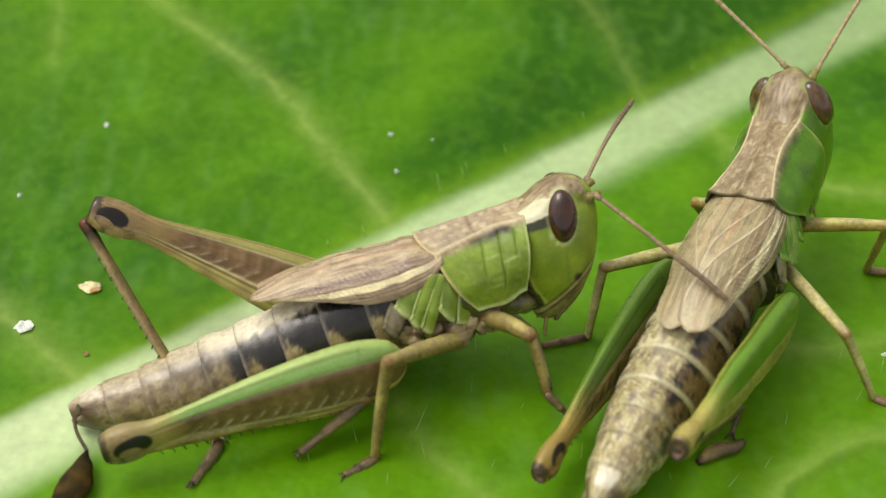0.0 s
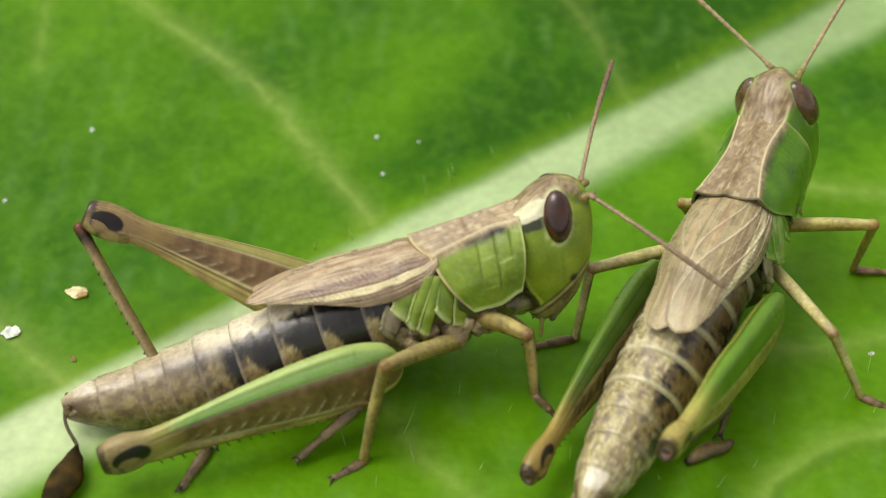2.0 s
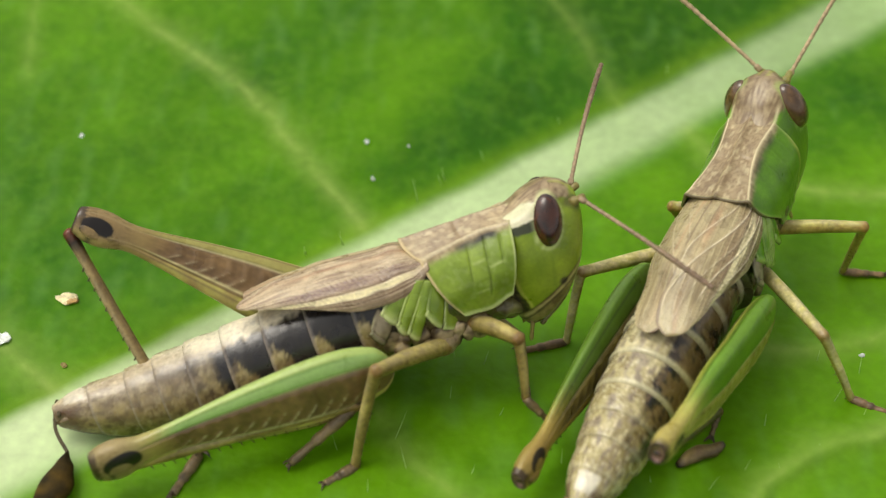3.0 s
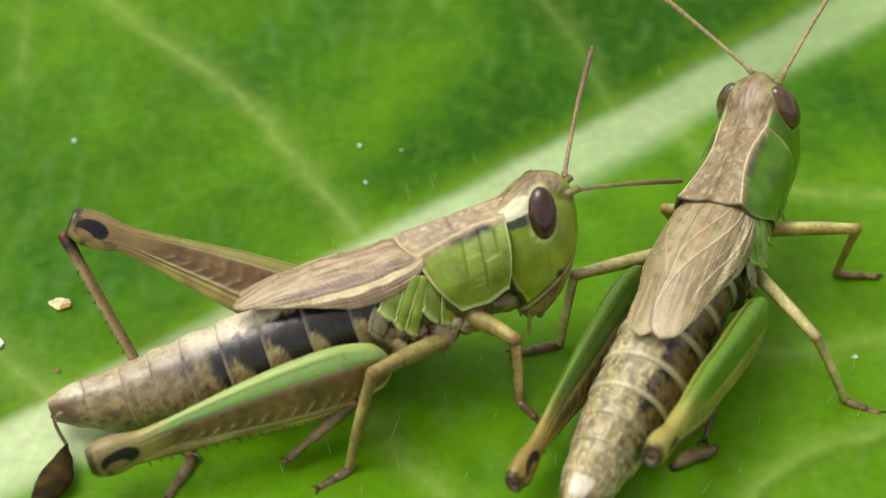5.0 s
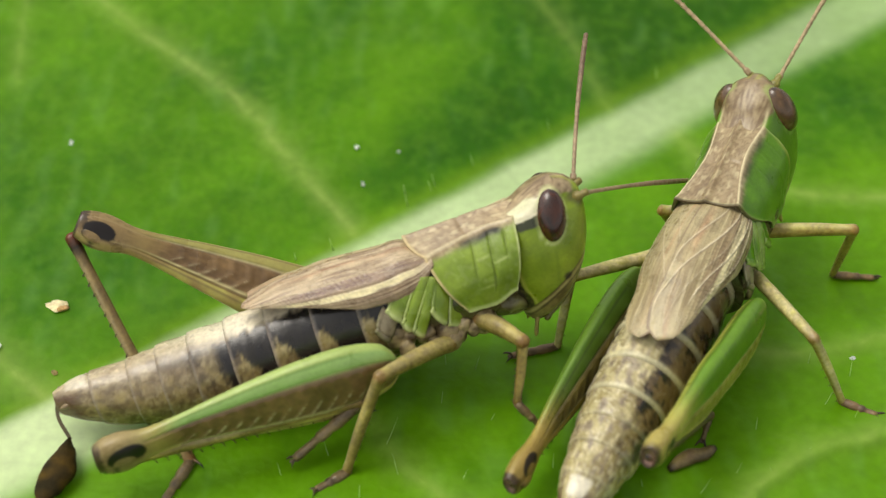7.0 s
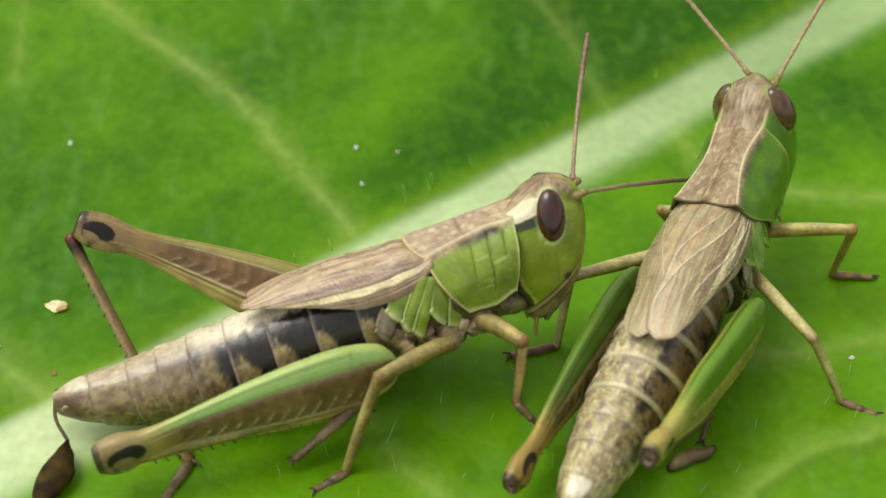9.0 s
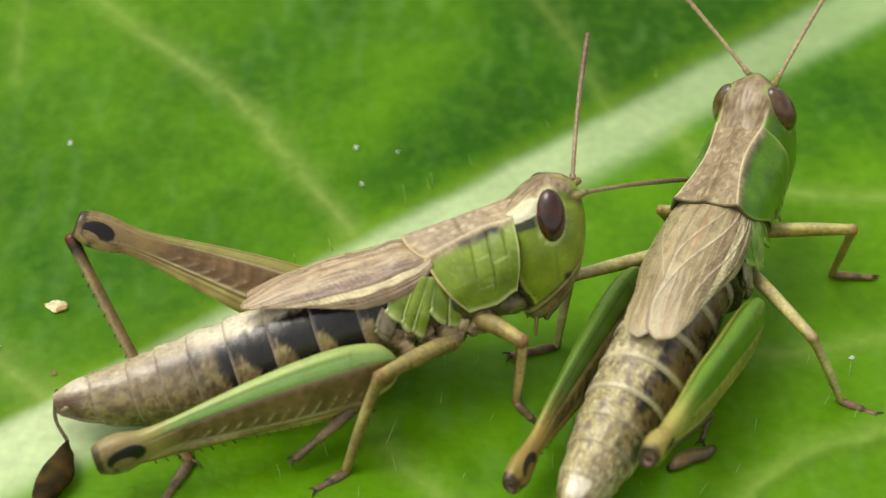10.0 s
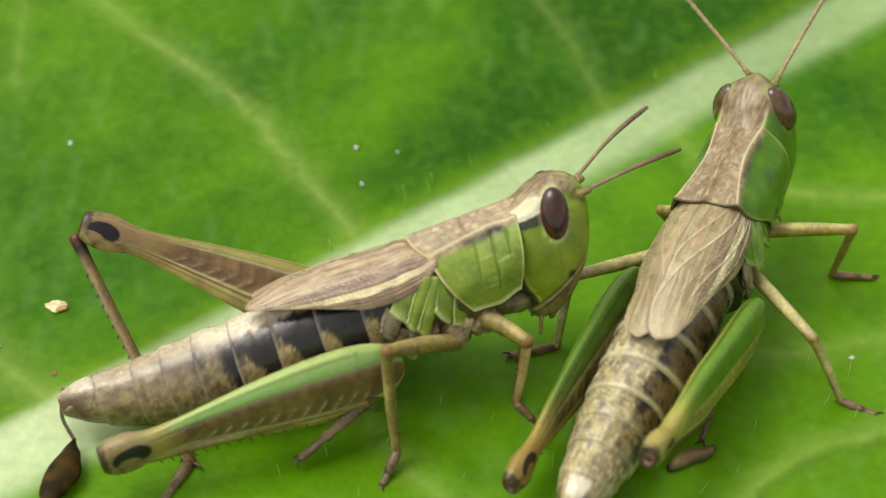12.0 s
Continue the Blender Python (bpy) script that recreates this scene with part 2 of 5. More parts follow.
        # faint bluish sheen, painted on as streaks of paler green
        c = mix(c, srgb(132, 180, 104), 0.15 * step(0.0, 0.9, grain(x * 1.5, y * 0.5, 0, 1.0, 14.0) + 0.5 * big) * step(2.0, 5.0, abs(d)))
        fringe = math.exp(-((d - edge * 1.6) / 0.5) ** 2) if d > 0 else 0.0
        c = mix(c, srgb(150, 190, 40), 0.22 * fringe)
        c = mix(c, srgb(160, 186, 70), clamp(1.2 * near[i]))
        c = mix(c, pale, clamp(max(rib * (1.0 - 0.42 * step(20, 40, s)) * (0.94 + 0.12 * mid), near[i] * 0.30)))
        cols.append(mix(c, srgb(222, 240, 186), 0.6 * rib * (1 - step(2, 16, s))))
    nd = len(dd)
    for i in range(len(ss) - 1):
        for j in range(nd - 1):
            faces.append((i * nd + j, (i + 1) * nd + j, (i + 1) * nd + j + 1, i * nd + j + 1))
    root = tagged(new("leaf"), "broad glossy green leaf with a pale midrib and side veins", "leaf")
    # the blade, and the midrib as the strip between its two halves
    for name, wanted in (("blade", False), ("midrib", True)):
        mine = [f for f in faces if (max(abs(dd[f[0] % nd]), abs(dd[f[2] % nd])) < 0.62) == wanted]
        used = sorted({k for f in mine for k in f})
        at = {k: i for i, k in enumerate(used)}
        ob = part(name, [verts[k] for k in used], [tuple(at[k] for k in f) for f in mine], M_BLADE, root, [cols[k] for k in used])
        thick(ob, 0.25 if name == "blade" else 0.6).modifiers["thickness"].use_rim = False
    # the stalk carries the leaf
    st = []
    for i in range(24):
        q = i / 23
        x, y = RIB.x - RUN.x * (72 + 40 * math.sin(q * 1.4)), RIB.y - RUN.y * (72 + 40 * math.sin(q * 1.4))
        st.append((x, y, leaf_height(RIB.x - RUN.x * 72, RIB.y - RUN.y * 72) - 0.5 - 110 * (1 - math.cos(q * 1.45))))
    secs = [[(p[0] + SIDE.x * 2.2 * math.cos(a), p[1] + SIDE.y * 2.2 * math.cos(a) + 0.0, p[2] + 2.2 * math.sin(a)) if i < 8 else
             (p[0] + 2.2 * math.cos(a) * SIDE.x + 2.2 * math.sin(a) * RUN.x, p[1] + 2.2 * math.cos(a) * SIDE.y + 2.2 * math.sin(a) * RUN.y, p[2] + 1.2 * math.sin(a))
             for a in [2 * math.pi * k / 12 for k in range(12)]] for i, p in enumerate(st)]
    v, f = rings(secs)
    part("stalk", v, f, M_VEIN, root, srgb(120, 160, 70))
    return root


build_leaf()

# ground far below the leaf
v, f = sheet(3, 3, lambda a, b: ((a - 0.5) * 4e6, (b - 0.5) * 4e6, -100))
tagged(part("ground", v, f, M_SOIL, None, (0.035, 0.05, 0.018)), "dark mossy soil under the leaf", "ground", kind="structure")

# ---- grasshoppers ----
TAN, FAWN, CREAM = srgb(196, 172, 132), srgb(150, 118, 82), srgb(226, 214, 170)
BLACK, OLIVE, MUD = srgb(28, 26, 30), srgb(168, 152, 88), srgb(104, 84, 56)

AXIS = [(-14.9, 0.80), (-13.8, 0.58), (-12.5, 0.28), (-10.4, 0.07), (-8.2, 0.05), (-6.0, 0.12), (-3.2, 0.30), (-1.0, 0.45), (0.8, 0.45), (2.6, 0.6)]
TALL = [(-14.8, 0.46), (-13.9, 0.88), (-12.5, 1.21), (-10.4, 1.58), (-8.2, 1.72), (-6.0, 1.78), (-3.2, 1.85), (-1.0, 1.95), (0.8, 1.9), (2.6, 1.6)]
WIDE = [(-14.8, 0.32), (-13.9, 0.76), (-12.5, 1.06), (-10.4, 1.38), (-8.2, 1.55), (-6.0, 1.6), (-3.2, 1.62), (-1.0, 1.6), (0.8, 1.6), (2.6, 1.3)]
JOINTS = [-1.9, -3.6, -5.2, -6.8, -8.3, -9.7, -10.9, -12.0, -13.4]


def abdomen_colour(lk, x, th, seed):
    """Pigment at x along the abdomen and th degrees from the back (0) to the belly (180), with the back's highlight
    painted in.
    """
    a = abs(th + lk["roll_shift"])
    y, z = math.sin(radians(th)), math.cos(radians(th))
    n1, n2 = grain(x, y * 1.6, z * 1.6, 1.6, seed), grain(x, y * 1.6, z * 1.6, 4.5, seed + 3)
    n3 = grain(x * 0.8, y * 3.2, z * 3.2, 3.0, seed + 6)
    n4 = grain(x, y * 1.6, z * 1.6, 9.0, seed + 8)
    back = mix(lk["back"], lk["back_dark"], clamp(0.30 + 0.3 * n1 + 0.5 * n2 + lk["streak"] * n3))
    back = mix(back, MUD, 0.7 * lk["streak"] * step(0.18, 0.5, n3 + 0.3 * n1 + 0.3 * n2))
    back = mix(back, CREAM, 0.7 * lk["streak"] * step(0.15, 0.45, -n3))
    flank = mix(lk["flank"], lk["flank_dark"], clamp(0.40 + 0.5 * n1 + (0.6 if lk["streak"] > 0.5 else 0.3) * n2))
    flank = mix(flank, MUD, 0.45 * step(0.18, 0.42, n2 + 0.3 * n1))
    c = mix(back, flank, step(lk["dark_high"] + 8, lk["dark_high"] + 34, a + 14 * n1))
    # highlight along the back, painted into the colour as a pale band
    c = mix(c, srgb(236, 228, 202), lk["painted_shine"] * step(-12.2, -8.0, x) * (1 - step(22, 36, a)) * clamp(0.85 + 0.7 * n1))
    # rear rings turn to a smoky brown
    c = mix(c, mix(lk["back_dark"], srgb(116, 102, 92), 0.7), lk["smoke"] * step(-7.6, -9.8, x) * step(16, 30, a + 10 * n1) * (1 - 0.7 * step(62, 90, a + 20 * n1)) * clamp(0.75 + 0.9 * n1))
    c = mix(c, srgb(164, 148, 88), 0.5 * lk["streak"] * step(-7.0, -10.5, x))
    ring = 0.0
    for k in range(len(JOINTS) - 1):
        if JOINTS[k + 1] <= x <= JOINTS[k]:
            ring = (JOINTS[k] - x) / (JOINTS[k] - JOINTS[k + 1])
    # dark side patches: deep at the front of each ring, jagged below
    c = mix(c, MUD, lk["dots"] * step(0.24, 0.42, n4 + 0.35 * n2))
    c = mix(c, CREAM, lk["fleck"] * step(0.18, 0.36, -0.8 * n4 - 0.7 * n3))
    if lk["streak"] > 0.5:
        n5, n6 = grain(x * 0.8, y * 2.6, z * 2.6, 2.0, seed + 11), grain(x * 1.1, y * 3.2, z * 3.2, 2.4, seed + 15)
        c = mix(c, srgb(226, 218, 184), 0.60 * (1 - step(0.03, 0.10, abs(n5))) * clamp(0.7 + 1.2 * n1))
        c = mix(c, MUD, 0.45 * (1 - step(0.02, 0.07, abs(n6))) * step(0.0, 0.35, n2 + n1))
        # grey oval spots along the back
        n7 = grain(x * 0.7, y * 2.4, z * 2.4, 2.8, seed + 19)
        c = mix(c, srgb(150, 136, 116), 0.75 * step(0.14, 0.24, n7 + 0.15 * n4))
        c = mix(c, srgb(112, 98, 82), 0.55 * step(0.34, 0.46, n7 + 0.15 * n4))
    high = lk["dark_high"] + 8 * step(-5, -9, x) + (5 + 8 * lk["streak"]) * n2
    if lk["streak"] > 0.5:
        front = step(-7.6, -4.6, x)
        low = lk["dark_low"] + 18 * front - (58 - 26 * front) * lk["ring_cut"] * step(0.30, 0.85, ring) + 26 * n1 + 16 * n2
    else:
        span = curve([(-10.4, 4), (-9.2, 30), (-7.9, 52), (-6.4, 74), (-4.6, 96), (-2.0, 110)], x)
        low = high + 7 + span * (0.38 + 0.62 * (1 - step(0.40, 0.74, ring + 0.22 * n1 + 0.10 * n2))) + 9 * n1 + 8 * n4
        spots = step(0.22, 0.36, grain(x, y * 1.6, z * 1.6, 3.4, seed + 21)) * step(high + 4, high + 14, a) * step(-10.5, -9, x)
        c = mix(c, srgb(60, 50, 38), 0.75 * spots)
        blot = step(0.16, 0.26, grain(x * 1.2, y * 1.2, z * 1.2, 2.6, seed + 31) + 0.4 * n2) * step(-6.5, -8.5, x) * step(30, 44, a)
        c = mix(c, srgb(86, 70, 54), 0.45 * blot)
    dark = step(high - 3, high + 4, a) * (1 - step(low - 5, low + 5, a)) * step(lk["dark_end"] - 1.2, lk["dark_end"] + 1.6, x + 1.2 * n1)
    if lk["streak"] > 0.5:
        edge = math.exp(-((a - high - 5 - 4 * n2) / 5) ** 2)
        c = mix(c, lk["patch"], 0.85 * dark)
        c = mix(c, BLACK, dark * clamp(0.8 * edge + 0.9 * step(0.1, 0.4, n1 + 0.6 * n2)))
    else:
        c = mix(c, lk["patch"], clamp(dark * lk["dark"]))
    return c


def build_abdomen(root, lk, seed):
    bend = lk["bend"]

    def ring_at(x, swell, n=88):
        cz, h, w = curve(AXIS, x), curve(TALL, x) * swell, curve(WIDE, x) * swell
        cy = bend * step(-2, -13, x)
        out = []
        for j in range(n):
            a = 2 * math.pi * j / n
            belly = 1 - 0.10 * max(0.0, -math.cos(a)) ** 2
            out.append((x, cy - w * math.sin(a), cz + h * math.cos(a) * belly))
        return out
    core = [ring_at(-1.0 - 13.6 * i / 40, 0.93, 40) for i in range(41)]
    v, f = rings(core)
    body = part("abdomen", v, f, M_CUTICLE, root, mix(MUD, OLIVE, 0.3))
    for k in range(len(JOINTS)):
        a = JOINTS[k]
        b = JOINTS[k + 1] if k + 1 < len(JOINTS) else -14.78
        m = 20
        secs, cols = [], []
        for i in range(m + 1):
            q = i / m
            x = a + 0.12 + (b - a - 0.12 - 0.05) * q
            swell = 0.98 + 0.05 * step(0.0, 0.85, q) - 0.055 * step(0.94, 1.0, q) - 0.02 * (1 - step(0.0, 0.1, q))
            secs.append([(px, py * (1 + wr), pz + pz * 0.6 * wr) for px, py, pz in ring_at(x, swell) for wr in (0.010 * grain(px * 2.4, py * 0.9, pz * 0.9, 1.6, seed + k) + 0.006 * grain(px * 5, py * 2, pz * 2, 1.6, seed),)])
            for j in range(88):
                th = 360 * j / 88
                th = th - 360 if th > 180 else th
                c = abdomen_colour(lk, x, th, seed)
                c = mix(c, lk["seam"], lk["hem"] * (1.0 if k < 5 else lk["hem_rear"]) * step(lk["hem_from"], lk["hem_from"] + 0.06, q) if k < 8 else 0.0)
                c = mix(c, MUD, (0.4 if lk["smoke"] else 0.2) * step(0.955, 0.985, q) if k < 8 else 0.0)
                if k == 8:
                    c = mix(c, srgb(92, 66, 46), step(0.3, 0.6, q) * 0.85 * step(30, 56, abs(th)))
                    c = mix(c, srgb(232, 226, 206), lk["tail_white"] * step(0.12, 0.2, q) * (1 - step(0.62, 0.72, q)) * (1 - step(24, 32, abs(th - 8) + 8 * grain(x, th * 0.1, 0, 3))))
                cols.append(c)
        v, f = rings(secs, cap=k == 8)
        cols += [secs and cols[-1]] * (len(v) - len(cols))
        ob = part("abdomen_ring", v, f, M_CUTICLE, body, cols)
    # short tail points and egg-laying valves
    for sy in (-1, 1):
        v, f = tube([(0, 0.14, 0.14), (0.25, 0.12, 0.11), (0.45, 0.03, 0.03)], 10)
        ob = part("cercus", v, f, M_CUTICLE, body, mix(TAN, MUD, 0.75))
        ob.matrix_basis = bone((-14.25, sy * 0.42 + bend, 0.80), (-15, sy * 0.60 + bend, 0.78))
        v, f = tube([(0, 0.2, 0.22), (0.3, 0.18, 0.2), (0.48, 0.12, 0.13), (0.58, 0.03, 0.04)], 12)
        ob = part("valve", v, f, M_CUTICLE, body, mix(MUD, BLACK, 0.2))
        ob.matrix_basis = bone((-14.35, sy * 0.14 + bend, 0.58), (-15.4, sy * 0.15 + bend, 0.72))
    return body


def build_thorax(root, lk, seed):
    secs = []
    for i in range(31):
        x = -3.3 + 5.5 * i / 30
        slim = 1 - 0.22 * step(0.6, 2.2, x)
        cz, h, w = curve(AXIS, x), curve(TALL, x) * 0.93 * slim, curve(WIDE, x) * 0.97 * slim
        secs.append([(x, w * math.sin(a), cz + h * math.cos(a)) for a in [2 * math.pi * j / 48 for j in range(48)]])
    v, f = rings(secs)
    v = [(x, y * (1 + 0.10 * grain(x, y, z, 1.7, seed)), z + 0.12 * grain(x, y, z, 1.9, seed + 2)) for x, y, z in v]

    def col(x, y, z):
        n = grain(x, y, z, 2.2, seed) + 0.6 * grain(x, y, z, 5.0, seed)
        return mix(mix(lk["belly"], MUD, clamp(0.5 + n)), mix(lk["side_dark"], srgb(44, 38, 26), 0.75), step(-0.9, 0.5, z + 0.5 * n) * 0.85)
    part("thorax", v, f, M_CUTICLE, root, col)
    # side plates: slanting shields with pale raised rims
    # rear top, front top, rear bottom, front bottom: (x, z)
    plates = [((-1.80, 1.70), (-1.34, 1.72), (-2.60, 1.05), (-2.24, 0.52)), ((-1.22, 1.74), (-0.84, 1.70), (-2.20, 0.46), (-2.08, 0.02)),
              ((-0.78, 1.62), (-0.60, 1.55), (-1.94, 0.04), (-1.66, -0.36)), ((-0.54, 1.80), (-0.22, 1.20), (-1.11, 0.52), (-0.76, -0.20)), ((-0.16, 1.20), (0.30, 0.30), (-0.69, -0.24), (-0.16, -0.55)),
              ((-2.66, 1.20), (-2.36, 0.52), (-3.16, 0.48), (-2.84, -0.10))]
    for sy in (-1, 1):
        for tr, tf, br, bf in plates:
            grey = tr[0] < -2
            def f_(u, v_):
                u *= 0.90
                top = tr[0] + (tf[0] - tr[0]) * u, tr[1] + (tf[1] - tr[1]) * u
                low = br[0] + (bf[0] - br[0]) * u, br[1] + (bf[1] - br[1]) * u
                x, z = top[0] + (low[0] - top[0]) * v_, top[1] + (low[1] - top[1]) * v_
                x += 0.10 * (u - 0.5) * math.sin(v_ * math.pi)
                z -= 0.05 * math.sin(u * math.pi) * v_ ** 3
                cz, h, w = curve(AXIS, x), curve(TALL, x), curve(WIDE, x)
                yy = w * 0.97 * math.sqrt(max(0.05, 1 - ((z - cz) / (h * 1.15)) ** 2))
                yy += 0.12 * math.sin(math.pi * clamp(u, 0.02, 0.98)) ** 0.6 + 0.05 * v_
                yy -= 0.14 * step(-0.7, 0.1, x) + 0.26 * step(-1.0, -0.1, x)
                yy += 0.05 * step(0.86, 0.92, 1 - u)
                yy += 0.05 * step(0.86, 0.93, v_) * (1 - step(0.96, 1.0, v_))
                return (x, sy * yy, z)
            v, f = sheet(17, 26, f_)
            cols = []
            for i in range(17):
                for j in range(26):
                    u, w_ = i / 16, j / 25
                    e = min(u * 1.3, (1 - w_) * 1.1)
                    p = v[i * 26 + j]
                    c = mix(lk["side"], lk["side_dark"], clamp(0.4 + 0.9 * grain(*p, 1.8, seed)))
                    if grey:
                        c = mix(srgb(140, 128, 102), srgb(66, 56, 40), clamp(0.3 + 0.8 * grain(*p, 2.2, seed) + 0.5 * grain(*p, 6, seed)))
                    c = mix(c, srgb(196, 206, 128), 0.0 if grey else 0.35 * step(0.1, 0.5, grain(*p, 1.1, seed + 4)))
                    # front edge painted dark, like the shaded gap to the next plate
                    c = mix(c, srgb(40, 44, 12), 0.7 * step(0.90, 0.97, u))
                    cols.append(mix(c, lk["rim"], (0.2 if grey else 0.95) * (1 - step(0.03, 0.10, e)) * step(0.15, 0.4, w_)))
            if sy < 0:
                f = [q[::-1] for q in f]
            thick(part("side_plate", v, f, M_PLATE, root, cols), 0.12)
    # the soft breast and neck between the shield and the head
    v, f = ball(1.55, 0, -0.62, 1.05, 1.15, 0.62, 18, 28, 0.25)
    v = [(a + 0.05 * grain(a, b, c, 2.6, seed), b * (1 + 0.08 * grain(a, b, c, 2.2, seed)), c + 0.12 * grain(a, b, c, 2.4, seed + 1)) for a, b, c in v]
    part("breast", v, f, M_CUTICLE, root, lambda a, b, c: mix(mix(srgb(128, 128, 74), srgb(70, 60, 36), clamp(0.45 + 1.1 * grain(a, b, c, 2.4, seed) + 0.5 * grain(a, b, c, 6, seed))), srgb(36, 30, 20), 0.7 * step(1.9, 2.4, a)))
    # hip blocks
    def hip_tone(a, b, c):
        return mix(srgb(172, 154, 112), srgb(70, 54, 34), clamp(0.50 + 1.3 * grain(a, b, c, 2.5, seed) + 0.6 * grain(a, b, c, 6, seed)))

    for sy in (-1, 1):
        for x, z, r in ((0.55, -0.70, 0.52), (-0.75, -0.62, 0.55), (-2.55, -0.15, 0.62)):
            v, f = ball(x, sy * 1.25, z, r * 0.95, r * 0.75, r, 14, 20, 0.3)
            part("hip", v, f, M_LEG, root, hip_tone)
        for x, y, z, r in ((-0.72, 1.45, -0.95, 0.36), (-0.45, 1.38, -0.86, 0.30), (0.12, 1.32, -0.82, 0.30), (-0.22, 1.36, -0.62, 0.30), (-1.55, 1.36, -0.42, 0.34), (-1.35, 1.52, -0.78, 0.26), (-2.20, 1.50, -0.30, 0.34), (-2.35, 1.75, -0.62, 0.30)):
            v, f = ball(x, sy * y, z, r, r * 0.85, r * 1.15, 12, 16, 0.5)
            v = [(a + 0.10 * grain(a, b, c, 3.0, seed + 2), b + 0.05 * grain(a, b, c, 5.0, seed), c + 0.12 * grain(a, b, c, 3.4, seed)) for a, b, c in v]
            part("hip_ring", v, f, M_LEG, root, hip_tone)


# furrows across the lobes: distance behind the front hem, and from where to where down the lobe
FURROWS = ((0.42, 0.12, 0.42), (0.98, 0.08, 0.78), (1.62, 0.12, 0.50))


def build_pronotum(root, lk, seed):
    disc = [(0.0, 0.90), (0.15, 0.82), (0.32, 0.74), (0.48, 0.75), (0.62, 0.84), (1.0, lk["disc_rear"])]
    nu, nv = 84, 101
    cols = []

    def f_(u, v_):
        s = v_ * 2 - 1
        a = abs(s)
        sy = -1 if s < 0 else 1
        keel, zk = curve(disc, u), lk["keel_z"] - lk["keel_fall"] * u
        if a < 0.32:
            q = a / 0.32
            y = keel * q
            z = zk + (lk["roof"] + lk["roof_rise"] * u) * (1 - q ** lk["roof_round"]) - 0.05 * math.sin(q * math.pi) + 0.06 * math.exp(-(q / 0.10) ** 2) + 0.03 * step(0.85, 1.0, q)
            xf = 2.80 - 0.18 * q * q
            xr = lk["hind"](q, -1)
        else:
            q = (a - 0.32) / 0.68
            y = keel + (1.72 - keel) * math.sin(min(1.0, q * 1.7) * math.pi / 2) - 0.16 * step(0.6, 1.0, q)
            zb = 0.16 - 0.34 * step(0.0, 0.5, u) + 0.12 * u
            z = zk + 0.03 * (1 - step(0.0, 0.07, q)) + (zb - zk) * q - lk["front_drop"] * (1 - step(0.0, 0.35, u)) * (1 - step(0.0, 0.4, q))
            xf = 2.62 - 0.20 * q - 0.42 * q * q
            xr = lk["hind"](q, 1)
            # furrows across the lobe
            for xi, q0, q1 in FURROWS:
                y -= 0.10 * lk["groove"] * math.exp(-(((xf - xr) * u - xi - 0.05 * math.sin(q * 6)) / 0.035) ** 2) * step(q0 - 0.05, q0 + 0.05, q) * (1 - step(q1 - 0.08, q1 + 0.08, q))
            y -= 0.04 * math.exp(-((q - 0.55) / 0.015) ** 2) * step(0.3, 0.36, u) * (1 - step(0.5, 0.56, u))
            y += 0.03 * grain(u * 6, q * 4, 0, 1.3, seed)
            y += 0.06 * (1 - lk["dark_hem"]) * max(step(0.94, 0.99, u), step(0.955, 0.99, q))
        if a < 0.32:
            z += 0.02 * (1 - lk["dark_hem"]) * step(0.95, 0.985, u)
            z -= 0.03 * math.exp(-((u - 0.5) / 0.02) ** 2) + lk["front_drop"] * (1 - step(0.0, 0.35, u))
        x = xf + (xr - xf) * u
        return (x, sy * y, z)
    v, f = sheet(nu, nv, f_)
    for i in range(nu):
        for j in range(nv):
            u, a = i / (nu - 1), abs(j / (nv - 1) * 2 - 1)
            p = v[i * nv + j]
            n1, n2 = grain(*p, 1.5, seed), grain(*p, 5.0, seed)
            n3 = grain(p[0] * 0.7, p[1] * 2.0, p[2], 4.2, seed + 5)
            top = mix(lk["disc"], lk["disc_dark"], clamp(0.35 + 0.5 * n1 + 0.5 * n2))
            top = mix(top, lk["disc_dark"], 0.5 * (1 - step(0.03, 0.12, abs(n3))))
            top = mix(top, CREAM, 0.30 * step(0.15, 0.4, n3))
            side = mix(lk["side"], lk["side_dark"], clamp(0.35 + 0.7 * n1 + 0.15 * n2))
            c = mix(top, side, step(0.34, 0.40, a + 0.012 * n2))
            c = mix(c, CREAM, lk["keel"] * step(0.32 - 0.045 * lk["keel_wide"], 0.32 - 0.02 * lk["keel_wide"], a) * (1 - step(0.325, 0.345, a)))
            c = mix(c, BLACK, lk["keel_dark"] * step(0.335, 0.355, a) * (1 - step(0.38, 0.42, a + 0.02 * n1)) * step(0.10, 0.2, u) * (1 - step(0.50, 0.7, u)) * clamp(0.9 + 1.2 * n1))
            if a > 0.36:
                q = (a - 0.32) / 0.68
                wide = (2.62 - 0.20 * q - 0.42 * q * q) - lk["hind"](q, 1)
                for xi, q0, q1 in FURROWS:
                    c = mix(c, srgb(70, 84, 20), 0.5 * lk["groove"] * math.exp(-((wide * u - xi - 0.05 * math.sin(q * 6)) / 0.03) ** 2) * step(q0 - 0.05, q0 + 0.05, q) * (1 - step(q1 - 0.08, q1 + 0.08, q)))
                for qc, x0, x1 in ((0.40, 0.50, 0.95), (0.68, 1.05, 1.5), (0.30, 1.1, 1.55)):
                    c = mix(c, lk["rim"], 0.45 * lk["groove"] * math.exp(-((q - qc - 0.02 * n1) / 0.012) ** 2) * step(x0 - 0.06, x0, wide * u) * (1 - step(x1, x1 + 0.06, wide * u)))
                c = mix(c, lk["rim"], 0.12 * lk["groove"] * step(0.2, 0.5, n2 + 0.5 * n1))
            rim = max(step(0.965, 0.985, u), step(0.97, 0.99, a), 1 - step(0.008, 0.03, u))
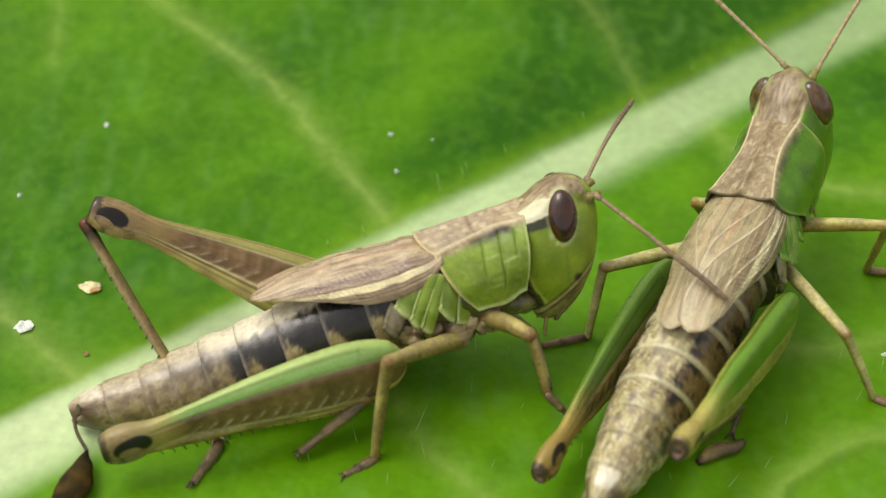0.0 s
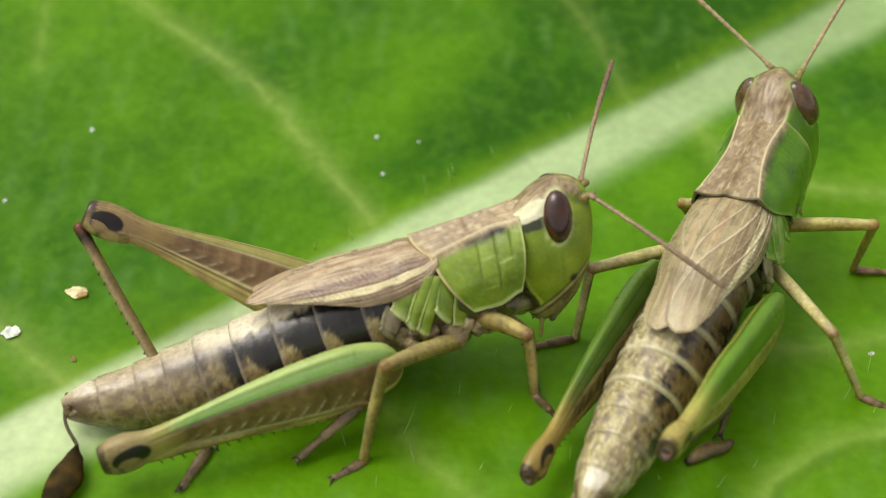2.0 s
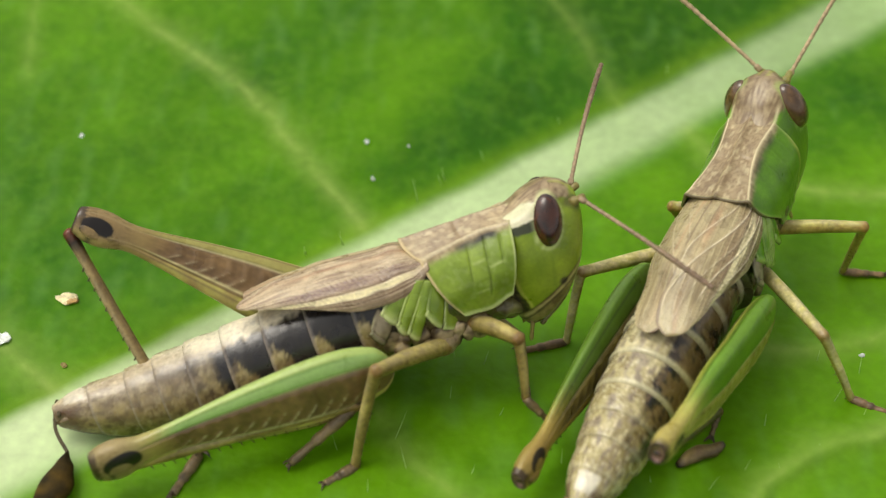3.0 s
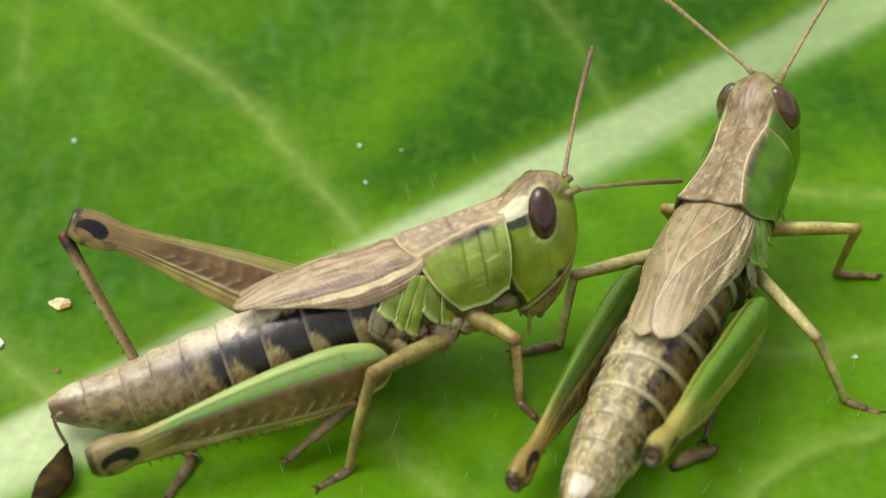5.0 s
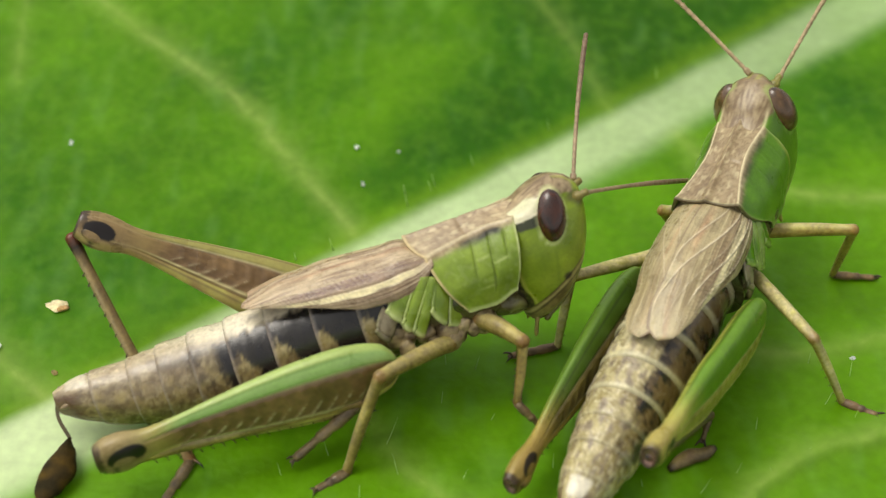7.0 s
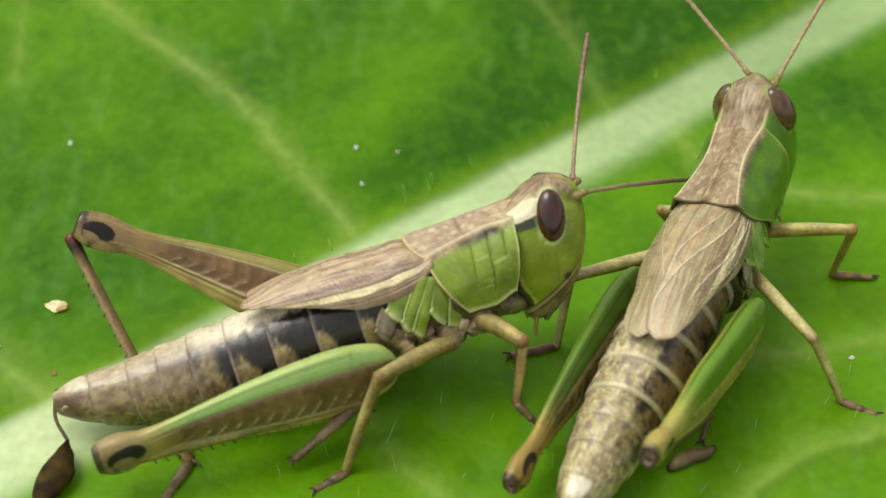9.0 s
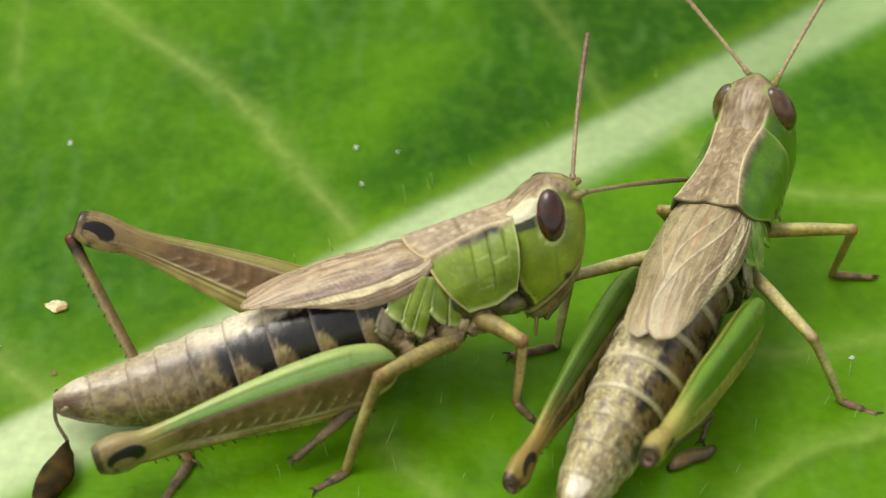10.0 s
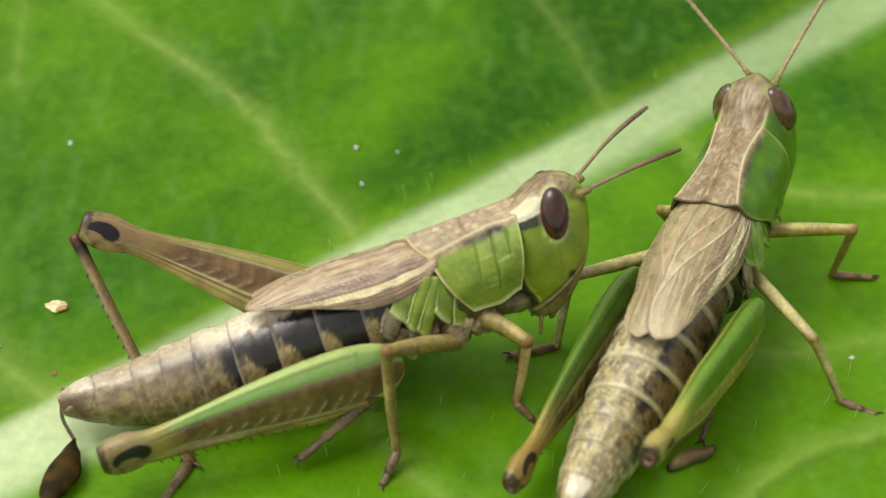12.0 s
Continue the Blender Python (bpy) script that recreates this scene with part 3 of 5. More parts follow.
            c = mix(c, lk["rim"], 0.7 * rim if a > 0.34 else 0.25 * rim)
            c = mix(c, lk["hem_tone"], 0.8 * step(lk["hem_at"], lk["hem_at"] + 0.012, u) * (1 - step(0.93, 0.99, a)))
            c = mix(c, srgb(176, 172, 76), lk["dark_hem"] * (1 - step(0.02, 0.06, u)) * step(0.4, 0.6, a))
            cols.append(c)
    thick(part("pronotum", v, f, M_DORSAL, root, cols), 0.1)


HEAD_F = [(-1.75, 3.0), (-1.42, 3.45), (-0.8, 4.15), (-0.05, 4.67), (0.97, 5.06), (1.83, 5.22), (2.5, 5.20), (2.84, 5.08), (3.12, 4.85), (3.25, 4.64), (3.34, 4.36)]
HEAD_B = [(-1.75, 2.25), (-1.42, 2.05), (-0.8, 1.95), (-0.05, 1.75), (0.97, 1.6), (1.83, 1.5), (2.5, 1.7), (2.68, 2.3), (2.84, 2.74), (3.0, 3.02), (3.12, 3.30), (3.25, 3.72), (3.34, 4.12)]
HEAD_W = [(-1.75, 0.50), (-1.42, 0.86), (-0.8, 1.15), (-0.05, 1.38), (0.97, 1.46), (1.83, 1.34), (2.5, 1.10), (2.84, 0.98), (3.0, 0.90), (3.12, 0.76), (3.25, 0.48), (3.34, 0.2)]


def build_head(root, lk, seed):
    secs, n = [], 120
    for i in range(110):
        z = -1.75 + 5.09 * (i / 109)
        xf, xb, w = curve(HEAD_F, z), curve(HEAD_B, z), curve(HEAD_W, z) * lk["head_w"]
        cx, rx = (xf + xb) / 2, (xf - xb) / 2
        ring = []
        for j in range(n):
            a = 2 * math.pi * j / n
            c, s = math.cos(a), math.sin(a)
            e = 2 / 2.35
            nose = (1 - 0.16 * step(0.2, 0.9, -c)) * (1 - 0.55 * step(0.1, 1.0, c) * step(2.2, 2.8, z)) if z > 1.5 else 1.0
            ring.append((cx + rx * math.copysign(abs(c) ** e, c), w * nose * math.copysign(abs(s) ** e, s), z))
        secs.append(ring)
    v, f = rings(secs)

    def col(x, y, z):
        n1, n2 = grain(x, y, z, 1.4, seed), grain(x, y, z, 6, seed)
        green = mix(lk["face"], lk["side_dark"], clamp(0.3 + 0.5 * n1 + 0.1 * n2))
        lines = grain(x * 0.35, y * 2.4, z * 1.6, 4.0, seed + 3)
        top = mix(lk["disc"], lk["disc_dark"], clamp(0.60 + 0.5 * n1 + 0.4 * n2 + 0.9 * lines))
        # the cheek band behind the eye rises towards the brow
        lvl = z - 0.16 * (min(x, 3.5) - 2.6) + 0.45 * max(0.0, x - 4.05) + 0.03 * n1
        front = step(4.85, 5.05, x)
        hi = 2.82 if lk["band"] else 2.74
        top = mix(top, mix(lk["disc_dark"], MUD, 0.6), (0.8 if lk["band"] else 0.35) * step(0.22, 0.34, 0.6 * n2 + 0.6 * lines + 0.3 * n1))
        crown = max(step(hi, hi + 0.06, lvl + 0.03 * n2), (1 - step(0.52, 0.60, abs(y) + 0.04 * n2)) * step(2.3, 2.5, z) * (1 - step(3.6, 4.0, x)) if lk["band"] else (1 - step(0.80 + 0.22 * step(2.8, 3.4, x), 0.87 + 0.22 * step(2.8, 3.4, x), abs(y) + 0.03 * n2)) * step(2.0, 2.2, z))
        c = mix(green, top, crown * (1 - front * (1 - step(2.7, 3.1, z))))
        if not lk["band"]:
            c = mix(c, CREAM, 0.6 * math.exp(-((abs(y) - 0.88) / 0.05) ** 2) * (1 - step(3.1, 3.4, x)) * step(2.0, 2.2, z))
        if lk["band"]:
            band = (1 - step(3.6, 3.9, x))
            c = mix(c, srgb(236, 228, 200), band * step(2.33, 2.37, lvl) * (1 - crown) * clamp(0.95 + 0.4 * n1))
            low = 2.12 - 0.13 * (x - 2.5)
            c = mix(c, srgb(46, 44, 44), band * step(low - 0.04, low + 0.03, lvl + 0.05 * n2) * (1 - step(2.33, 2.37, lvl)) * 0.9)
        t = z - 2.26
        ex, ez = (x - 3.90) * 0.971 - t * 0.238, (x - 3.90) * 0.238 + t * 0.971
        ring = math.hypot(ex / 0.52, ez / 0.90)
        c = mix(c, lk["rim"], 0.6 * math.exp(-((ring - 1.03) / 0.07) ** 2) if abs(y) > 0.5 else 0.0)
        c = mix(c, lk["side_dark"], 0.6 * math.exp(-((x - 3.78 + 0.16 * (1.4 - z)) / 0.05) ** 2) * step(-0.9, -0.4, z) * (1 - step(1.2, 1.45, z)))
        sock = math.hypot(z - 2.38, abs(y) - 0.5)
        c = mix(c, srgb(70, 60, 34), 0.75 * (1 - step(0.2, 0.36, sock)) if x > 4.2 else 0.0)
        c = mix(c, srgb(176, 190, 66), 0.5 * math.exp(-((abs(y) - 0.18) / 0.06) ** 2) * step(-0.6, 0.4, z) if x > 4.3 else 0.0)
        # the cheek ends in a pale hem behind and at a slanting seam below, over the mouthparts
        hem = 2.18 + 0.06 * step(0.7, 0.0, z) + 0.26 * step(0.1, -0.8, z)
        line = z - 0.59 * (x - 3.88) + 0.08
        c = mix(c, srgb(196, 196, 92), 0.75 * math.exp(-((x - hem - 0.05) / 0.05) ** 2) * (1 - step(0.4, 1.0, z)))
        c = mix(c, mix(srgb(46, 38, 24), srgb(112, 104, 58), clamp(0.15 + 1.3 * n2 + 0.6 * n1)), step(0.0, -0.05, x - hem) * (1 - step(1.6, 2.0, z)))
        mouth = mix(srgb(150, 138, 82), srgb(104, 90, 52), clamp(0.4 + 0.9 * n1 + 0.7 * n2))
        mouth = mix(mouth, srgb(190, 180, 124), 0.7 * math.exp(-((line + 0.16) / 0.045) ** 2))
        mouth = mix(mouth, BLACK, 0.8 * math.exp(-((line + 0.30) / 0.035) ** 2))
        c = mix(c, mouth, step(0.02, -0.04, line + 0.03 * n1))
        c = mix(c, srgb(44, 36, 22), 0.75 * math.exp(-((line + 0.02) / 0.035) ** 2) + 0.9 * (1 - step(0.08, 0.22, math.hypot(x - 3.88, z + 0.06))) * step(0.2, 0.4, abs(y)))
        return c
    head = part("head", v, f, M_FACE, root, col)
    for sy in (-1, 1):
        v, f = ball(3.90, sy * lk["eye_y"], 2.26, 0.53, lk["eye_bulge"], 0.91, 26, 36, 0.24)
        v = [(p[0], p[1] - sy * 0.25 * (p[2] - 2.26), p[2]) for p in v]     # tops lean inward
        part("eye", v, f, M_EYE, root, lambda x, y, z: mix(lk["eye"], lk["eye_dark"], clamp(0.5 + 0.6 * grain(x * 3, y * 3, z * 0.6, 2.0, seed) + 0.35 * (0.5 - abs(x - 3.9 - 0.2 * (z - 2.26))))),
             lk["eye_label"])
        # feeding palps
        v, f = tube([(0, 0.07, 0.07), (0.4, 0.09, 0.09), (0.45, 0.07, 0.07), (0.85, 0.08, 0.08), (0.98, 0.03, 0.03)], 10)
        ob = part("palp", v, f, M_LEG, root, mix(lk["leg"], MUD, 0.4))
        ob.matrix_basis = bone((2.55, sy * 0.55, -1.35), (2.15, sy * 0.80, -2.35), (1, 0, 0))
        # antenna sockets
        v, f = tube([(-0.15, 0.2, 0.2), (0.10, 0.19, 0.19), (0.16, 0.13, 0.13), (0.2, 0.14, 0.14), (0.42, 0.13, 0.13), (0.46, 0.06, 0.06)], 14)
        ob = part("antenna_socket", v, f, M_LEG, root, mix(lk["leg"], BLACK, 0.45))
        ob.matrix_basis = bone((5.02, sy * 0.48, 2.40), (5.6, sy * 0.62, 2.55))
    # upper lip
    def lip(u, v_):
        a = (u - 0.5) * 1.7
        z = -0.85 - 1.0 * v_
        return (curve(HEAD_F, z) - 0.35 * abs(a) ** 2 + 0.07 * math.sin(v_ * math.pi), a * (0.75 - 0.2 * v_), z - 0.05)
    v, f = sheet(14, 14, lip)
    thick(part("upper_lip", v, f, M_CUTICLE, root, mix(srgb(120, 104, 74), lk["face"], 0.15)), 0.15, 0)


WTOP = [(-0.55, 2.36), (-1.1, 2.52), (-1.5, 2.62), (-2.5, 2.82), (-4.4, 2.92), (-5.7, 2.74), (-6.85, 2.50), (-7.45, 2.34)]
WLOW = [(-0.55, 1.95), (-0.8, 1.74), (-1.1, 1.54), (-1.6, 1.38), (-2.4, 1.34), (-3.4, 1.44), (-4.1, 1.68), (-5.2, 1.98), (-6.5, 2.25), (-7.1, 2.32), (-7.45, 2.30)]
WOUT = [(-0.55, 1.30), (-0.9, 1.46), (-1.4, 1.60), (-2.4, 1.72), (-3.4, 1.74), (-4.1, 1.66), (-5.2, 1.38), (-6.5, 0.98), (-7.1, 0.74), (-7.35, 0.52), (-7.45, 0.36)]
WIN = [(-0.55, -0.10), (-5.5, -0.10), (-6.6, 0.0), (-7.1, 0.08), (-7.35, 0.18), (-7.45, 0.34)]


# veins that run slantwise: place across the wing at the root, where they end, how far out, strength
SLANT = ((0.60, 0.06, 0.70, 1.0), (0.42, 0.04, 0.45, 0.7), (0.80, 0.58, 0.60, 1.0), (0.86, 0.84, 0.62, 0.8), (0.70, 0.32, 0.80, 0.5))


def build_wings(root, lk, seed):
    nu, nv = 190, 131
    veins = [(0.07, 0.010), (0.15, 0.016), (0.21, 0.008), (0.29, 0.014), (0.355, 0.008), (0.43, 0.020), (0.50, 0.022), (0.605, 0.030), (0.655, 0.016), (0.745, 0.026), (0.80, 0.012), (0.87, 0.020), (0.93, 0.010)]

    def field(u, w, wide):
        """Place across the wing in terms of its full width, so that veins run straight and meet the hem."""
        return w * (wide / 2.45) ** (lk["vein_run"] * step(0.08, 0.38, u)) + 0.015 * math.sin(u * 4 + w * 3)
    for sy in (-1, 1):
        lift = 0.05 if sy < 0 else 0.0
        cols = []

        def f_(u, w):
            x = -0.55 - (6.9 if sy < 0 else lk["far_wing"]) * (1 - (1 - u) ** 1.3)
            zt, zl, yo, yi = curve(WTOP, x) + lk["wing_rise"] * step(-2.8, -1.3, x) - lk["root_dip"] * step(-1.9, -1.15, x) - lk["wing_flat"] * step(-1.3, -2.3, x) * (1 - step(-4.6, -6.2, x)), curve(WLOW, x), curve(WOUT, x), curve(WIN, x)
            yo += lk["tip_wide"] * step(-5.2, -6.6, x) * (1 - step(-7.25, -7.45, x))
            yi -= lk["tip_lap"] * step(-5.0, -6.4, x) * (1 - step(-7.0, -7.45, x))
            ph = w * math.pi / 2
            wide = math.hypot(yo, (zt - zl) * 1.15)
            c = field(u, w, wide)
            y = yi + (yo - yi) * math.sin(ph)
            z = zl + (zt - zl) * math.cos(ph)
            bump = sum(0.75 * h * math.exp(-((c - vv) / 0.011) ** 2) for vv, h in veins)
            bump += 0.010 * math.sin(u * 260 + 40 * c) * step(0.36, 0.42, c) * (1 - step(0.82, 0.9, c)) * step(0.05, 0.15, u)
            bump += 0.02 * grain(x, c * 6, 0, 1.1, seed)
            n1, n2 = grain(x * 0.3, c * 9, sy, 1.6, seed), grain(x * 0.9, c * 22, sy, 1.6, seed + 1)
            n3 = grain(x * 0.5, c * 40, sy, 1.3, seed + 4)
            col = mix(lk["wing"], lk["wing_dark"], clamp(0.30 + lk["wing_noise"] * (0.7 * n1 + 0.5 * n2 + 0.5 * n3)))
            ladder = 0.5 + 0.5 * math.sin(u * 190 + 6 * n1)
            inner = step(0.03, 0.12, u) * (1 - step(0.55, 0.80, u))
            col = mix(col, lk["wing_lilac"], lk["wing_band"] * step(0.43, 0.47, c) * (1 - step(0.57, 0.585, c)) * inner * (0.6 + 0.4 * ladder * step(0.2, 0.3, u)))
            col = mix(col, lk["wing_dark_line"], 0.85 * step(0.578, 0.588, c) * (1 - step(0.612, 0.625, c)) * (1 - 0.7 * step(0.5, 0.8, u)))
            col = mix(col, lk["wing_blush"], 0.5 * math.exp(-((c - 0.18 - 0.03 * math.sin(u * 7)) / 0.045) ** 2) * clamp(0.7 + 1.5 * n1))
            hatch = step(0.35, 0.5, u) * (0.5 + 0.5 * math.sin(u * 210 + c * 60))
            col = mix(col, lk["stripe"], (0.95 - 0.6 * hatch) * step(0.632, 0.65, c) * (1 - step(0.715, 0.74, c + 0.03 * n2)) * step(0.02, 0.12, u) * (1 - 0.65 * step(0.6, 0.85, u)))
            hem = mix(lk["wing_dark_line"], lk["wing"], clamp(0.45 + 0.9 * n3 + 0.5 * n1))
            col = mix(col, hem, 0.9 * step(0.745, 0.765, c))
            col = mix(col, lk["wing_dark_line"], 0.6 * (1 - step(0.015, 0.04, c)))
            for vv, h in veins:
                col = mix(col, CREAM, lk["vein_pale"] * max(0.03, 40 * h - 0.35) * math.exp(-((c - vv - 0.004 * n1) / 0.006) ** 2) * clamp(0.7 + n2))
                col = mix(col, lk["wing_vein"], max(0.04, 22 * h - 0.12) * lk["vein_dark"] * math.exp(-((c - vv - 0.012) / 0.007) ** 2) * clamp(0.6 + 1.2 * n1))
            for w0, w1, ue, h in SLANT:
                run = w - (w0 + (w1 - w0) * step(0.0, ue, u))
                fade = step(0.0, 0.04, u) * (1 - step(ue, ue + 0.12, u)) * lk["slant"] * h * (1.0 if sy < 0 else 0.4)
                col = mix(col, lk["wing_vein"], 0.55 * fade * math.exp(-((run - 0.018) / 0.012) ** 2))
                col = mix(col, srgb(232, 220, 188), 0.85 * fade * math.exp(-(run / 0.010) ** 2))
                bump += 0.03 * fade * math.exp(-(run / 0.012) ** 2)
            lo, hi = 0.60 - 0.54 * step(0.0, 0.70, u), 0.80 - 0.22 * step(0.0, 0.6, u)
            col = mix(col, lk["wing_dark"], 0.55 * lk["slant"] * step(lo, lo + 0.06, w) * (1 - step(hi - 0.05, hi, w)) * (1 - step(0.7, 0.85, u)) * clamp(0.7 + 1.2 * n3))
            cols.append(col)
            return (x, sy * (y + bump * 0.8 * math.sin(ph)), z + bump * 0.8 * math.cos(ph) + lift * (1 - w))
        v, f = sheet(nu, nv, f_)
        if sy > 0:
            f = [q[::-1] for q in f]
        thick(part("wing", v, f, M_WING, root, cols), 0.05, 1)


def hind_femur(length, lk, seed):
    H = [(0.0, 0.30), (0.015, 0.66), (0.05, 1.05), (0.15, 1.33), (0.28, 1.33), (0.45, 1.14), (0.62, 0.86), (0.76, 0.62), (0.86, 0.53), (0.935, 0.66), (0.98, 0.64), (1.005, 0.57), (1.03, 0.46)]
    n, m = 112, 200
    secs, cols = [], []
    ends = [(i / (m - 1) * 1.02, 1.0) for i in range(m)] + [(1.026, 0.95), (1.029, 0.86), (1.027, 0.76), (1.020, 0.66), (1.016, 0.4)]
    for i, (q, dish) in enumerate(ends):
        h = curve(H, q) * (1 + (lk["knee_size"] - 1) * step(0.7, 0.85, q)) * dish * lk["femur_tall"]
        h *= 1 + lk["late"] * step(0.35, 0.60, q) * (1 - step(0.78, 0.92, q))
        t = h * (0.40 + 0.32 * step(0.7, 0.93, q))
        oz = (0.10 - lk["sag"]) * math.sin(q * 3.1) - 0.05
        ring = []
        for j in range(n):
            a = 2 * math.pi * j / n
            s, c = math.sin(a), math.cos(a)
            y = t * math.copysign(abs(c) ** 0.8, c)
            z = h * math.copysign(abs(s) ** 1.05, s)
            w = z / h
            if w < 0:
                z *= 0.82 + 0.26 * step(0.05, 0.30, q) + 0.10 * step(0.84, 0.92, q)
            # keels above and below, ribbed face between them
            rib = 0.0
            if -0.62 < w < lk["top_from"] and q < 0.84:
                ph = q * 19 + (w - 1.2 * max(0.0, w - 0.02)) * 1.9
                rib = 0.024 * max(-0.3, math.sin(ph * 2 * math.pi))  * (1 - step(0.42, 0.62, -w)) * (1 - step(lk["top_from"] - 0.15, lk["top_from"], w)) * step(0.05, 0.15, q) * (1 - step(0.7, 0.84, q))
            groove = -0.07 * math.exp(-((w - lk["top_from"]) / 0.06) ** 2) - 0.06 * math.exp(-((w + 0.58) / 0.06) ** 2) - (0.06 * lk["crest"] * math.exp(-((w - 0.92) / 0.05) ** 2) if c < 0 else 0.0)
            groove *= 1 - step(0.8, 0.88, q)
            y += math.copysign(1, c) * (rib + groove) * min(1, h * 1.4)
            ring.append((q * length, y, z + oz))
            n1, n2 = grain(q * 10, w, y, 1.6, seed), grain(q * 10, w * 2, y, 4, seed)
            mid = mix(lk["femur"], lk["femur_dark"], clamp(0.4 + 0.6 * n1 + 0.4 * n2))
            if rib:
                mid = mix(mid, CREAM, lk["chevron"] * step(0.018, 0.0235, rib) * (1 - 0.96 * step(-0.06, 0.04, w)) * clamp(0.6 + 1.4 * n2))
                mid = mix(mid, MUD, lk["chevron"] * 0.7 * step(0.002, -0.006, rib) * clamp(0.7 + 1.2 * n2))
            top = mix(lk["femur_top"], lk["femur_top2"], clamp(0.35 + 0.2 * n1))
            top = mix(top, lk["leg"], step(lk["green_to"], lk["green_to"] + 0.28, q))
            low = mix(lk["femur_low"], lk["leg"], clamp(0.5 + n1))
            tf = lk["top_from"]
            cc = mix(mid, top, step(tf - 0.03, tf + 0.04, w))
            cc = mix(cc, CREAM, 0.5 * math.exp(-((w - tf - 0.02) / 0.04) ** 2))
            cc = mix(cc, MUD, lk["chevron"] * math.exp(-((w - tf + 0.07) / 0.035) ** 2) * step(0.06, 0.14, q) * (1 - step(0.8, 0.9, q)))
            cc = mix(cc, mix(lk["femur_top2"], BLACK, 0.35), 0.85 * (math.exp(-((w - lk["keel_line"]) / 0.035) ** 2) * (1 - lk["crest"]) + (lk["crest"] * math.exp(-((w - 0.93) / 0.04) ** 2) if c < 0 else 0.0)) * step(0.08, 0.2, q) * (1 - step(0.82, 0.92, q)))
            cc = mix(cc, lk["keel_top"], 0.3 * step(0.93, 0.98, w))
            cc = mix(cc, mix(lk["leg"], lk["femur_top"], 0.35), lk["crest"] * step(0.0, 0.02, -y) * (1 - step(0.86, 0.92, w)))
            cc = mix(cc, low, 1 - step(-0.62, -0.54, w))
            cc = mix(cc, MUD, 0.6 * math.exp(-((w + 0.74) / 0.045) ** 2) * (1 - step(0.8, 0.88, q)))
            cc = mix(cc, mix(CREAM, lk["femur_low"], 0.4), 0.75 * math.exp(-((w + 0.46) / 0.05) ** 2) * step(0.1, 0.3, q))
            cc = mix(cc, mix(lk["leg"], lk["knee_tone"], step(0.8, 0.92, q)), step(0.72, 0.84, q) * 0.8)
            kx, kz = (q - 0.945) * length, z
            ks = lk["knee_mark"]
            outer = math.hypot((kx + lk["mark_back"] * ks) / (0.72 * ks), (kz + lk["mark_low"] - 0.10 * ks) / (0.42 * ks))
            inner = math.hypot((kx + (lk["mark_back"] - 0.14) * ks) / (0.52 * ks), (kz + lk["mark_low"] + 0.14 * ks) / (0.36 * ks)) + lk["knee"]
            knee = (1 - step(0.92, 1.02, outer)) * step(0.92, 1.02, inner) * step(-0.22, -0.12, kz + lk["mark_low"])
            cc = mix(cc, lk["leg_dark"], 0.5 * step(0.1, 0.4, n1 + n2) * step(0.84, 0.9, q))
            cc = mix(cc, srgb(52, 38, 26), 0.9 * step(1.000, 1.008, q + 0.008 * n2) * clamp(0.9 + n1))
            if i >= m:
                cc = mix(mix(lk["knee_cap"], MUD, clamp(0.3 + n2)), srgb(50, 36, 26), 0.8 if dish > 0.7 else 0.0)
            cc = mix(cc, srgb(24, 18, 16), max(knee, 0.8 * math.exp(-((q - 0.972) / 0.010) ** 2) * step(-0.1, -0.3, kz)))
            cols.append(cc)
        secs.append(ring)
    v, f = rings(secs)
    cols += [lk["leg"], lk["knee_cap"]]
    return v, f, cols


